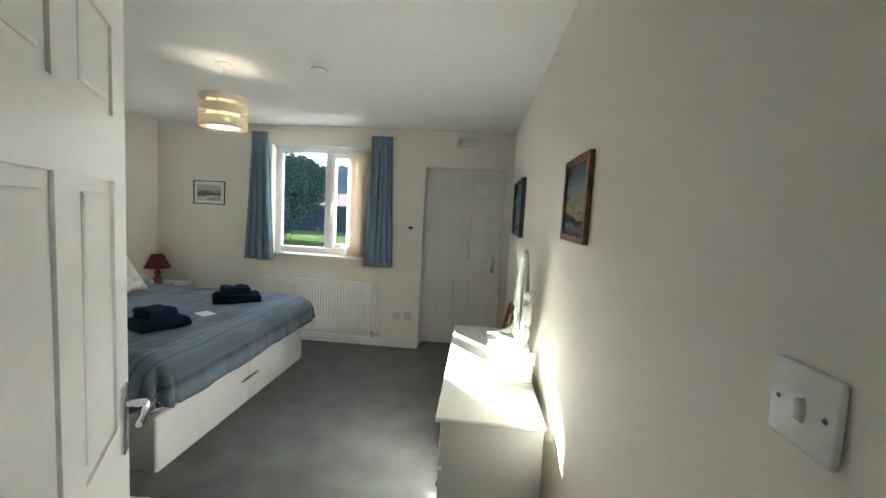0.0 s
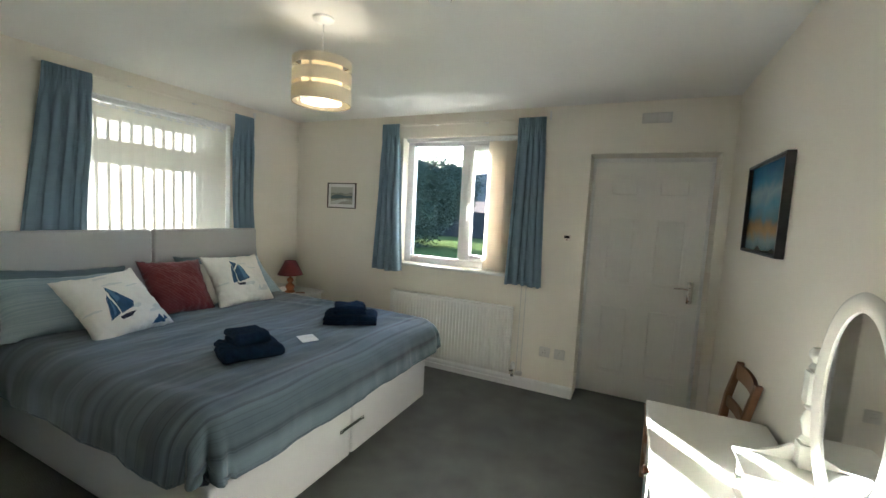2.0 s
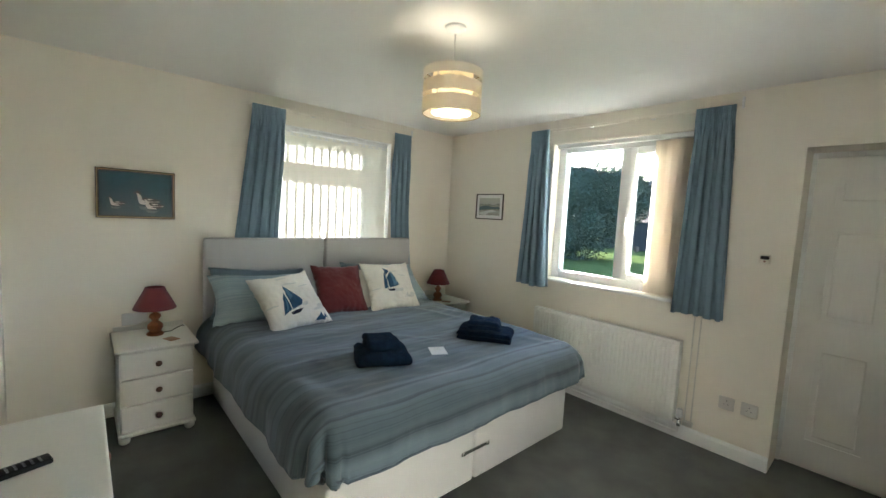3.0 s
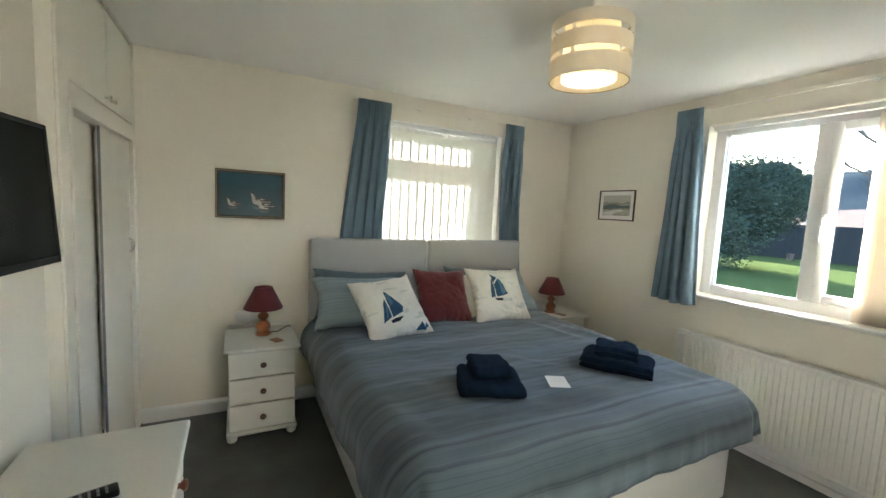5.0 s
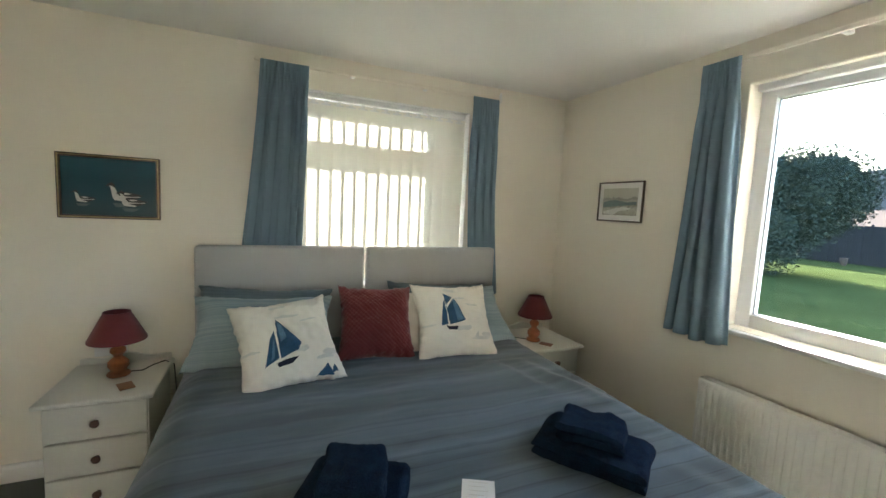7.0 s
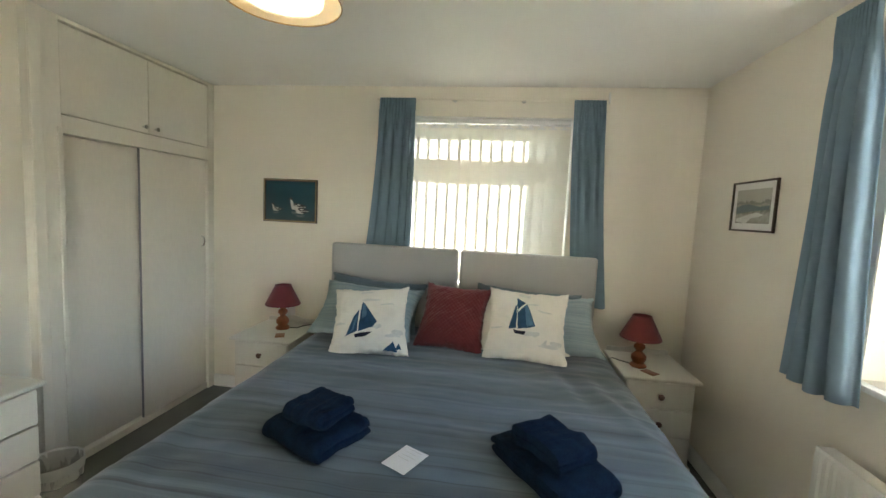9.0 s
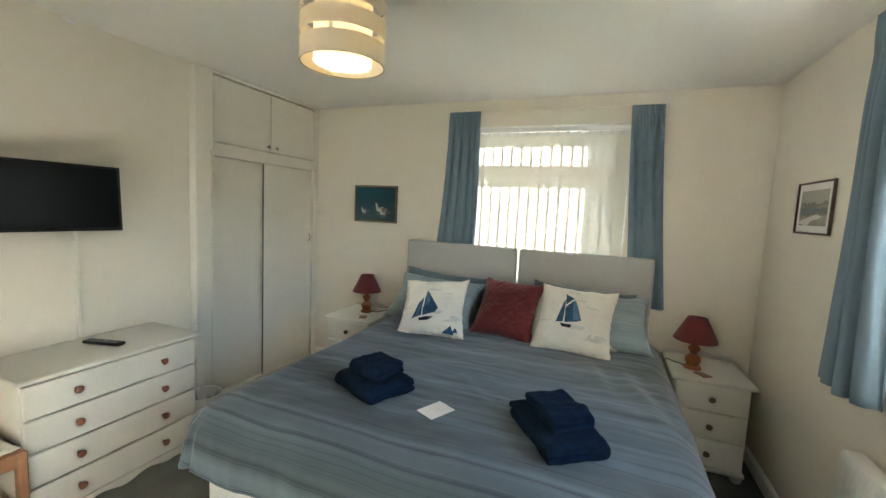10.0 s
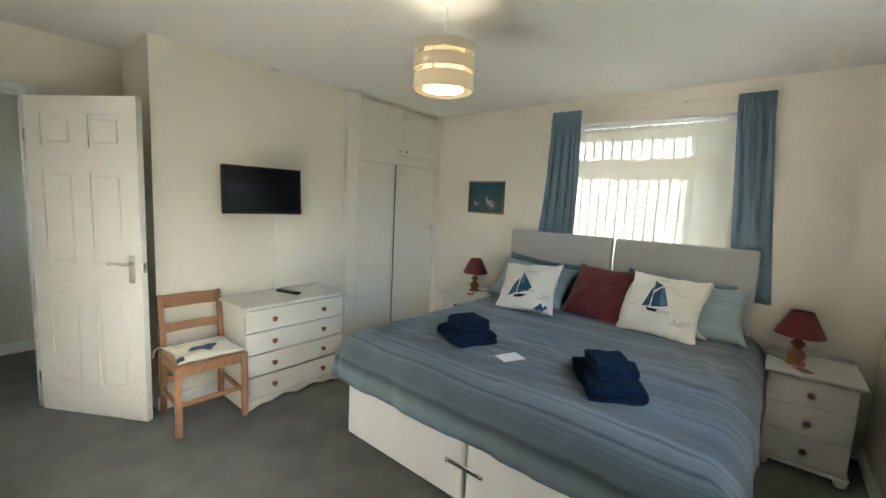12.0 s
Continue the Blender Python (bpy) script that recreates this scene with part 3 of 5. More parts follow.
def nightstand(m):
    """Front faces +x, centred in y, back at x = 0."""
    c = thing("nightstand", m, "ivory painted nightstand with three drawers and bun feet", "nightstand", "pair of nightstands")
    w, d, h = 0.385, 0.455, 0.602
    part("body", join(bx((0.0, -w / 2, 0.055), (d - 0.012, -w / 2 + 0.016, h - 0.02), 0.002), bx((0.0, w / 2 - 0.016, 0.055), (d - 0.012, w / 2, h - 0.02), 0.002), bx((0.0, -w / 2 + 0.016, 0.06), (d - 0.026, w / 2 - 0.016, h - 0.022), 0)), M_FURN, c, smooth=20)
    part("top", bx((-0.004, -w / 2 - 0.026, h - 0.022), (d + 0.024, w / 2 + 0.026, h), 0.009, 3), M_FURN, c, smooth=40)
    up = [(-w / 2 - 0.01, 0)] + [(-w / 2 - 0.01 + k / 40 * (w + 0.02), 0.022 + 0.022 * math.sin(math.pi * k / 40) + 0.008 * math.cos(k / 40 * 4 * math.pi)) for k in range(41)] + [(w / 2 + 0.01, 0)]
    part("upstand", prism(up, 0.014, Matrix.Translation((0.0, 0, h)) @ Matrix.Rotation(radians(90), 4, "Z") @ Matrix.Rotation(radians(90), 4, "X"), 0.002), M_FURN, c, "shaped back rail", smooth=30)
    part("base_board", bx((0.0, -w / 2 - 0.012, 0.045), (d + 0.006, w / 2 + 0.012, 0.07), 0.007, 3), M_FURN, c)
    lo, hi = 0.075, h - 0.026
    step = (hi - lo) / 3
    for k in range(3):
        z0 = lo + k * step
        dr = part("drawer", bx((d - 0.026, -w / 2 + 0.004, z0 + 0.004), (d + 0.002, w / 2 - 0.004, z0 + step - 0.004), 0.006, 3), M_FURN, c, smooth=40)
        add_knob(dr, pose(d + 0.002, 0, z0 + step / 2, 0, 90), KNOBD)
    for a in (0.045, d - 0.03):
        for b in (-1, 1):
            part("foot", lathe([(0, 0), (0.018, 0), (0.028, 0.01), (0.031, 0.024), (0.026, 0.038), (0.016, 0.046), (0, 0.046)], 18, (a, b * (w / 2 - 0.02), 0)), M_FURN, c)
    return c


ns = nightstand(pose(0.03, 0.752, 0))
copy_thing(ns, pose(0.03, 3.292, 0))


def table_lamp(m):
    c = thing("table_lamp", m, "small table lamp with a turned pine base and dull red shade", "table lamp", "pair of bedside lamps")
    part("base", lathe([(0, 0), (0.047, 0), (0.050, 0.006), (0.047, 0.014), (0.034, 0.024), (0.036, 0.034), (0.045, 0.05), (0.044, 0.07), (0.030, 0.086), (0.018, 0.096), (0.022, 0.106), (0.034, 0.122), (0.032, 0.138), (0.018, 0.150), (0.012, 0.158), (0.012, 0.17), (0, 0.17)], 28), M_PINE, c, "orange varnished turned pine")
    part("lamp_holder", lathe([(0, 0.17), (0.011, 0.17), (0.013, 0.20), (0.011, 0.225), (0, 0.225)], 14), M_WHITEP, c)
    ro, ri, z0, z1 = 0.122, 0.056, 0.182, 0.325
    part("shade", lathe([(ro - 0.002, z0), (ro, z0), (ro, z0 + 0.006), (ri + 0.001, z1 - 0.006), (ri + 0.001, z1), (ri - 0.002, z1), (ro - 0.004, z0)], 40), M_SHADE, c, "dull red coolie shade")
    part("shade_ring", join(lathe([(0.013, 0.30), (0.016, 0.30), (0.016, 0.304), (0.013, 0.304), (0.013, 0.30)], 16), *[bx((0.014 if s > 0 else -ri, -0.0012, 0.301), (ri if s > 0 else -0.014, 0.0012, 0.3035), 0) for s in (-1, 1)]), M_CHROME, c)
    return c


lamp = table_lamp(pose(0.225, 0.765, 0.602))
copy_thing(lamp, pose(0.315, 3.212, 0.602))
solid("lamp_cable", tube([(0.20, 0.80, 0.606), (0.20, 0.86, 0.606), (0.17, 0.90, 0.62), (0.11, 0.94, 0.615), (0.08, 0.975, 0.58), (0.075, 0.985, 0.4), (0.07, 0.985, 0.12)], 0.003), M_BLACK, "thin dark cable from the bedside lamp", "cable")
solid("lamp_cable", tube([(0.29, 3.18, 0.606), (0.27, 3.12, 0.612), (0.22, 3.08, 0.61), (0.16, 3.06, 0.56), (0.15, 3.055, 0.3)], 0.003), M_BLACK, "thin dark cable from the bedside lamp", "cable")
solid("coaster", join(prism([(0, 0), (0.085, 0), (0.085, 0.06), (0, 0.06)], 0.005, pose(0.36, 0.79, 0.602, 0, 0, 25), 0.001)), M_CHAIR, "small wooden coaster lying on the nightstand", "coaster")
solid("coaster", join(prism([(0, 0), (0.085, 0), (0.085, 0.06), (0, 0.06)], 0.005, pose(0.40, 3.20, 0.602, 0, 0, 35), 0.001)), M_KNOB, "small wooden coaster lying on the nightstand", "coaster")
solid("wall_socket", join(bx((0.0005, 0.60, 0.63), (0.009, 0.745, 0.715), 0.004)), M_WHITEP, "white double wall socket behind the lamp", "socket")


# ---- curtains ----
def curtain(length, w_top, w_bot, s_top, s_bot, folds, seed, amp=0.032, press=0.0):
    """Hangs from z = 0; x along the rail. s is where the left edge stands; w the gathered width. Small pencil pleats run into broad folds."""
    rnd = random.Random(seed)
    cols, rows_ = folds * 30, 44
    ph = [rnd.uniform(0.5, 1.6) for _ in range(folds + 1)]
    dp = [rnd.uniform(0.5, 1.2) for _ in range(folds + 1)]
    tot = sum(ph[:folds])
    bm = bmesh.new()
    grid = []
    for r in range(rows_ + 1):
        v = (r / rows_) ** 1.6
        e = v ** 1.2
        deep = min(1.0, max(0.0, (v - 0.035) / 0.22))
        deep = deep * deep * (3 - 2 * deep)
        line = []
        for c in range(cols + 1):
            u = c / cols
            f = u * folds
            k = min(int(f), folds - 1)
            wgt = (sum(ph[:k]) + (f - k) * ph[k]) / tot
            a = amp * deep * (dp[k] + (dp[k + 1] - dp[k]) * (f - k))
            x = (s_top + (s_bot - s_top) * e) + wgt * (w_top + (w_bot - w_top) * e) + 0.010 * math.sin(4 * math.pi * f) * deep
            y = a * math.cos(2 * math.pi * f + 1.1 * noise.noise((u * 3, v * 2.4, seed))) + (1 - 0.85 * deep) * 0.005 * math.cos(2 * math.pi * f * 3 + 0.4) - 0.024 * (1 - 0.6 * deep) + 0.012 * math.sin(2.3 * v + 5 * u) * v
            if press:
                s_ = min(1.0, max(0.0, (v - 0.08) / 0.62))
                s_ = s_ * s_ * (3 - 2 * s_)
                y = y * (1 - s_) + s_ * (press + 0.30 * a * math.cos(2 * math.pi * f))
            line.append(bm.verts.new((x, y, -length * v - 0.006 * math.sin(7 * u + seed) * v)))
        grid.append(line)
    for a, b in zip(grid, grid[1:]):
        for c in range(cols):
            bm.faces.new((a[c], a[c + 1], b[c + 1], b[c]))
    return bm


def hang(bm, m, label):
    c = thing("curtain", m, label, "curtain", "blue curtains")
    cl = part("cloth", bm, M_CURTAIN, c, smooth=70)
    md = cl.modifiers.new("thick", "SOLIDIFY")
    md.thickness = 0.004
    return c


def header_tape(c, s, w, folds):
    part("heading_tape", bx((s + 0.006, -0.0165, -0.085), (s + w - 0.006, -0.0135, -0.012), 0.001), M_PAPER, c, "white gathering tape behind the heading")


c = hang(curtain(1.40, 0.185, 0.335, 0.0, -0.085, 4, 3, 0.037), pose(1.178, F - 0.072, 2.305), "dusty blue pencil pleat curtain drawn to one side")
header_tape(c, 0.0, 0.185, 5)
c = hang(curtain(1.385, 0.225, 0.315, 0.0, -0.045, 5, 8), pose(2.512, F - 0.078, 2.30), "dusty blue pencil pleat curtain drawn to one side")
header_tape(c, 0.0, 0.225, 5)
c = hang(curtain(1.40, 0.255, 0.37, 0.0, -0.14, 5, 12, 0.032, 0.052), pose(0.072, 1.408, 2.292, 0, 0, 90), "dusty blue pencil pleat curtain hanging behind the bed")
header_tape(c, 0.0, 0.245, 5)
c = hang(curtain(1.40, 0.205, 0.24, 0.0, 0.085, 4, 21, 0.032, 0.052), pose(0.072, 2.738, 2.290, 0, 0, 90), "dusty blue pencil pleat curtain hanging behind the bed")
header_tape(c, 0.0, 0.205, 4)


def rail(m, length):
    c = thing("curtain_rail", m, "slim white plastic curtain rail", "curtain rail")
    part("track", bx((0, -0.008, -0.010), (length, 0.008, 0.010), 0.003), M_WALL, c)
    for k in range(4):
        part("bracket", bx((0.06 + k * (length - 0.14) / 3, 0.008, -0.008), (0.085 + k * (length - 0.14) / 3, 0.0655, 0.010), 0.003), M_WHITEP, c)
    part("end_stop", bx((length, -0.012, -0.02), (length + 0.012, 0.012, 0.05), 0.004), M_WHITEP, c)
    return c


rail(pose(1.16, F - 0.066, 2.298), 1.60)
rail(pose(0.066, 1.375, 2.298, 0, 0, 90), 1.585)
# two thin pipes down the wall, with a block at the skirting
solid("thin_pipes", join(tube([(2.615, F - 0.03, 2.3), (2.615, F - 0.03, 0.14)], 0.0042, 6), tube([(2.655, F - 0.03, 2.3), (2.655, F - 0.03, 0.14)], 0.0042, 6), bx((2.605, F - 0.038, 0.115), (2.665, F - 0.0005, 0.145), 0.004)), M_SOCKET, "pair of thin pale grey pipes held at the skirting", "cord")

# ---- radiator ----
rad = thing("radiator", pose(1.335, F, 0.13), "white ribbed panel radiator under the garden window", "radiator")
rw, rh = 1.225, 0.585
bm = bmesh.new()
nf = 37
prof = []
for k in range(nf):
    a = 0.018 + k * (rw - 0.036) / nf
    st = (rw - 0.036) / nf
    prof += [(a, -0.098), (a + st * 0.22, -0.104), (a + st * 0.62, -0.104), (a + st * 0.84, -0.098)]
prof = [(0.0, -0.092), (0.004, -0.098)] + prof + [(rw - 0.004, -0.098), (rw, -0.092)]
rings = []
for z, squash in ((0.012, 1), (0.02, 0.6), (0.03, 0), (rh - 0.03, 0), (rh - 0.02, 0.6), (rh - 0.012, 1)):
    rings.append([bm.verts.new((x, y if squash == 0 else y * (1 - squash) + squash * -0.094, z)) for x, y in prof])
for a, b in zip(rings, rings[1:]):
    for k in range(len(prof) - 1):
        bm.faces.new((a[k], a[k + 1], b[k + 1], b[k]))
part("panel", bm, M_RAD, rad, smooth=25)
part("casing", join(bx((0.0, -0.093, 0.0), (rw, -0.086, rh), 0.002), bx((0.0, -0.092, rh - 0.012), (rw, -0.034, rh), 0.004), bx((0.0, -0.092, 0.0), (0.012, -0.034, rh), 0.004), bx((rw - 0.012, -0.092, 0.0), (rw, -0.034, rh), 0.004), bx((0, -0.042, 0), (rw, -0.034, rh), 0.002)), M_RAD, rad, smooth=20)
for a in (0.15, rw - 0.18):
    part("wall_bracket", bx((a, -0.034, 0.05), (a + 0.03, 0, rh - 0.05), 0.002), M_RAD, rad)
vl = part("valve", lathe([(0, 0), (0.020, 0), (0.022, 0.01), (0.020, 0.05), (0.016, 0.058), (0, 0.06)], 18, (rw + 0.03, -0.06, 0.045)), M_WHITEP, rad, "white thermostatic valve")
part("valve_body", join(tube([(rw - 0.005, -0.06, 0.03), (rw + 0.035, -0.06, 0.03)], 0.011, 10), lathe([(0, -0.02), (0.014, -0.02), (0.014, 0.012), (0.010, 0.018), (0.010, 0.044), (0, 0.045)], 14, (rw + 0.03, -0.06, 0.0))), M_CHROME, vl, "chromed valve body")
part("pipe", join(tube([(rw + 0.03, -0.06, -0.02), (rw + 0.03, -0.06, -0.06), (rw + 0.02, -0.045, -0.075), (0.1, -0.035, -0.075)], 0.0075, 10)), M_RAD, rad, "painted copper pipe above the skirting")

# ---- bed ----
for y0, y1 in ((1.135, 2.022), (2.034, 2.945)):
    b = thing("divan_base", pose(0, 0, 0), "off white cloth covered divan base, half of a pair", "bed base", "two halves of the bed")
    part("box", bx((0.12, y0, 0.035), (2.045, y1, 0.36), 0.018, 4), M_DIVAN, b)
    for x in (0.25, 1.95):
        for y in (y0 + 0.09, y1 - 0.09):
            part("castor", lathe([(0, 0), (0.02, 0), (0.024, 0.012), (0.02, 0.036), (0, 0.036)], 14, (x, y, 0)), M_BLACK, b)
solid("link_bar", join(bx((2.046, 1.915, 0.214), (2.052, 2.135, 0.236), 0.0025)), M_CHROME, "chromed steel bar linking the two divan halves", "bed link")
for y in (1.93, 2.12):
    solid("link_bolt", lathe([(0, 0), (0.010, 0), (0.009, 0.006), (0, 0.009)], 12), M_CHROME, "round chromed bolt head on the divan", "bolt", pose(2.052, y, 0.225, 0, 90))
solid("mattress", bx((0.125, 1.14, 0.36), (2.03, 2.94, 0.60), 0.05, 4), M_DIVAN, "deep off white mattress under the duvet", "mattress")
for y0, y1 in ((1.078, 2.018), (2.034, 2.972)):
    hbd = thing("headboard", pose(0, 0, 0), "pale grey upholstered headboard, one of two side by side", "headboard", "pair of headboards")
    part("pad", bx((0.042, y0, 0.42), (0.114, y1, 1.247), 0.022, 4), M_HEAD, hbd)
    for y in (y0 + 0.15, y1 - 0.19):
        part("strut", bx((0.04, y, 0.0), (0.062, y + 0.045, 0.45), 0.003), M_PINE, hbd)



def duvet_cloth():
    """Woven stripes across the bed: soft broad bands everywhere, crisp dark lines gathering towards the foot."""
    m = material("striped grey blue duvet cloth", (1, 1, 1), 0.88, 0, 0.10, 9, 260, 0.30, 0.002, 0.3, 0.2)
    nt = m.node_tree
    n, link = nt.nodes, nt.links.new

    def calc(op, a, b, c=None):
        k = n.new("ShaderNodeMath")
        k.operation = op
        for slot, val in zip(k.inputs, (a, b, c)):
            if val is None:
                continue
            if isinstance(val, (int, float)):
                slot.default_value = val
            else:
                link(val, slot)
        return k.outputs[0]

    def band(w, scale, detail, rough=0.5):
        k = n.new("ShaderNodeTexNoise")
        k.noise_dimensions = "1D"
        k.inputs["Scale"].default_value, k.inputs["Detail"].default_value, k.inputs["Roughness"].default_value = scale, detail, rough
        link(w, k.inputs["W"])
        return k.outputs["Fac"]

    at = n.new("ShaderNodeTexCoord")
    sep = n.new("ShaderNodeSeparateXYZ")
    link(at.outputs["UV"], sep.inputs[0])
    wob = n.new("ShaderNodeTexNoise")
    wob.inputs["Scale"].default_value = 1.8
    link(at.outputs["UV"], wob.inputs["Vector"])
    along = calc("MULTIPLY_ADD", wob.outputs["Fac"], 0.022, sep.outputs[0])
    broad = ramp_of(nt, band(calc("ADD", along, 3.3), 6.5, 2.0), [(0.28, (0.060, 0.083, 0.095)), (0.42, (0.070, 0.097, 0.111)), (0.50, (0.086, 0.118, 0.135)), (0.60, (0.100, 0.133, 0.157)), (0.74, (0.118, 0.156, 0.176))])
    fine = ramp_of(nt, band(calc("ADD", along, 9.1), 34.0, 3.0, 0.7), [(0.30, (0.48, 0.49, 0.51)), (0.40, (0.70, 0.71, 0.73)), (0.45, (1.0, 1.0, 1.0)), (0.58, (1.0, 1.0, 1.0)), (0.68, (1.18, 1.16, 1.14))])
    near = n.new("ShaderNodeMapRange")
    near.inputs["From Min"].default_value, near.inputs["From Max"].default_value = 0.9, 1.9
    near.inputs["To Min"].default_value, near.inputs["To Max"].default_value = 0.22, 1.0
    link(along, near.inputs["Value"])
    mixc = n.new("ShaderNodeMix")
    mixc.data_type, mixc.blend_type = "RGBA", "MULTIPLY"
    link(near.outputs[0], mixc.inputs["Factor"])
    link(broad, [q for q in mixc.inputs if q.name == "A" and q.type == "RGBA"][0])
    link(fine, [q for q in mixc.inputs if q.name == "B" and q.type == "RGBA"][0])
    mul = [q for q in n if q.type == "VECT_MATH"][0]
    link([q for q in mixc.outputs if q.type == "RGBA"][0], mul.inputs[0])
    return m


DUV = duvet_cloth()
CREASES = [(0.80, 2.78, 1.35, 2.92, 0.012, 0.040), (0.72, 2.60, 1.20, 2.70, 0.008, 0.040), (1.55, 1.16, 1.98, 1.24, 0.004, 0.045), (1.40, 1.34, 1.85, 1.44, 0.003, 0.045), (1.75, 2.74, 2.0, 2.82, 0.004, 0.04), (1.25, 1.98, 1.50, 2.20, 0.003, 0.030)]


def crease_lift(x, y):
    z = 0.0
    for x0, y0, x1, y1, lift, wide in CREASES:
        a, b = x1 - x0, y1 - y0
        t_ = ((x - x0) * a + (y - y0) * b) / (a * a + b * b)
        if -0.15 < t_ < 1.15:
            off = ((x - x0) * -b + (y - y0) * a) / math.hypot(a, b) + 0.02 * noise.noise((x * 4, y * 4, lift * 90))
            z += lift * max(0.0, math.sin(math.pi * (t_ + 0.15) / 1.3)) * (math.exp(-(off / wide) ** 2) - 0.6 * math.exp(-((off - 1.7 * wide) / wide) ** 2))
    return z


def drape(x1, y0, y1, top, drop, rad_):
    """A cloth laid over the bed: flat above, rounded over three edges, hanging to drop below the top. Gives the cloth and its hem line."""
    bm = bmesh.new()
    uvl = bm.loops.layers.uv.new("UVMap")
    L = rad_ * math.pi / 2 + drop - rad_
    ax, ay0, ay1 = x1 - rad_, y0 + rad_, y1 - rad_

    def place(x, y):
        ex = max(0.0, x - ax)
        ey = (y - ay1) if y > ay1 else (y - ay0) if y < ay0 else 0.0
        d = min(L, (abs(ex) ** 4 + abs(ey) ** 4) ** 0.25)
        px, py = min(x, ax), min(max(y, ay0), ay1)
        n = math.hypot(ex, ey)
        out = Vector((ex / n, ey / n)) if n > 1e-6 else Vector((0, 0))
        if d < rad_ * math.pi / 2:
            h, v = rad_ * math.sin(d / rad_), rad_ * (1 - math.cos(d / rad_))
        else:
            h, v = rad_, rad_ + d - rad_ * math.pi / 2
        hang_ = max(0.0, min(1, (v - 0.03) / drop))
        run = x * abs(out.y) + y * abs(out.x)
        wave = 0.008 * math.sin(11 * run + 2 * noise.noise((run * 2, 0.3, 0))) + 0.012 * noise.noise((run * 9, v * 4, 2)) + 0.007 * max(0.0, noise.noise((run * 22, v * 6, 8)))
        h += hang_ * (0.022 + wave)
        z = top - v
        if ex > 0 and abs(ey) > 0:
            th = math.atan2(abs(ey), ex)
            amount = hang_ * min(1.0, 6 * min(th, math.pi / 2 - th))
            h += amount * (0.022 * math.exp(-((th - 0.42) / 0.16) ** 2) - 0.058 * math.exp(-((th - 0.72) / 0.10) ** 2) + 0.018 * math.exp(-((th - 0.98) / 0.12) ** 2) - 0.030 * math.exp(-((th - 1.22) / 0.07) ** 2))
            z += 0.026 * amount * math.sin(2 * th)
        z += 0.011 * noise.noise((x * 2.3, y * 2.0, 0)) + 0.006 * noise.noise((x * 6.5, y * 4, 5)) + 0.0035 * noise.noise((x * 24, y * 8, 9)) + 0.003 * max(0.0, noise.noise((x * 11 + 3 * noise.noise((x, y * 2, 1)), y * 3, 4)))
        z += crease_lift(x, y) * (1 - hang_)
        z += (0.005 * math.sin(5.2 * run + 1.0) + 0.010 * noise.noise((run * 3.1, 1, 1))) * hang_
        if x < 0.62:
            z += 0.012 * (0.62 - x)
        return Vector((px + out.x * h, py + out.y * h, z))

    nx, ny = 170, 210
    xs = [0.115 + (ax + L - 0.115) * k / nx for k in range(nx + 1)]
    ys = [ay0 - L + (ay1 - ay0 + 2 * L) * k / ny for k in range(ny + 1)]
    grid = [[(bm.verts.new(place(x, y)), x, y) for y in ys] for x in xs]
    for a, b in zip(grid, grid[1:]):
        for k in range(ny):
            q = (a[k], a[k + 1], b[k + 1], b[k])
            f = bm.faces.new([v for v, _, _ in q])
            for lp, (_, u, w_) in zip(f.loops, q):
                lp[uvl].uv = (u, w_)
    hem = [place(0.12 + (ax - 0.12) * k / 40, ay0 - L) for k in range(41)]
    hem += [place(ax + L * math.sin(a * math.pi / 60), ay0 - L * math.cos(a * math.pi / 60)) for a in range(2, 30, 2)]
    hem += [place(ax + L, ay0 + (ay1 - ay0) * k / 40) for k in range(41)]
    hem += [place(ax + L * math.cos(a * math.pi / 60), ay1 + L * math.sin(a * math.pi / 60)) for a in range(2, 30, 2)]
    hem += [place(ax - (ax - 0.12) * k / 40, ay1 + L) for k in range(41)]
    return bm, hem


dv = thing("duvet", pose(0, 0, 0), "grey blue striped duvet spread over the wide bed", "duvet")
cloth_, hem_ = drape(2.125, 1.045, 3.065, 0.668, 0.245, 0.145)
cov = part("cover", cloth_, DUV, dv, smooth=80)
md = cov.modifiers.new("thick", "SOLIDIFY")
md.thickness, md.offset = 0.028, -1
M_HEM = material("slate blue hem cloth", (0.085, 0.112, 0.140), 0.9, 0, 0.12, 20, 260, 0.3, 0.001, 0.2, 0.2)
part("hem", tube([(p_.x * 0.9985, p_.y + (0.006 if p_.y < 2 else -0.006), p_.z + 0.003) for p_ in hem_], 0.0075, 6), M_HEM, dv, "narrow stitched hem", smooth=60)


# ---- pillows ----
def inside(x, y, poly):
    hit = False
    for k in range(len(poly)):
        (x0, y0), (x1, y1) = poly[k], poly[k - 1]
        if (y0 > y) != (y1 > y) and x < (x1 - x0) * (y - y0) / (y1 - y0) + x0:
            hit = not hit
    return hit


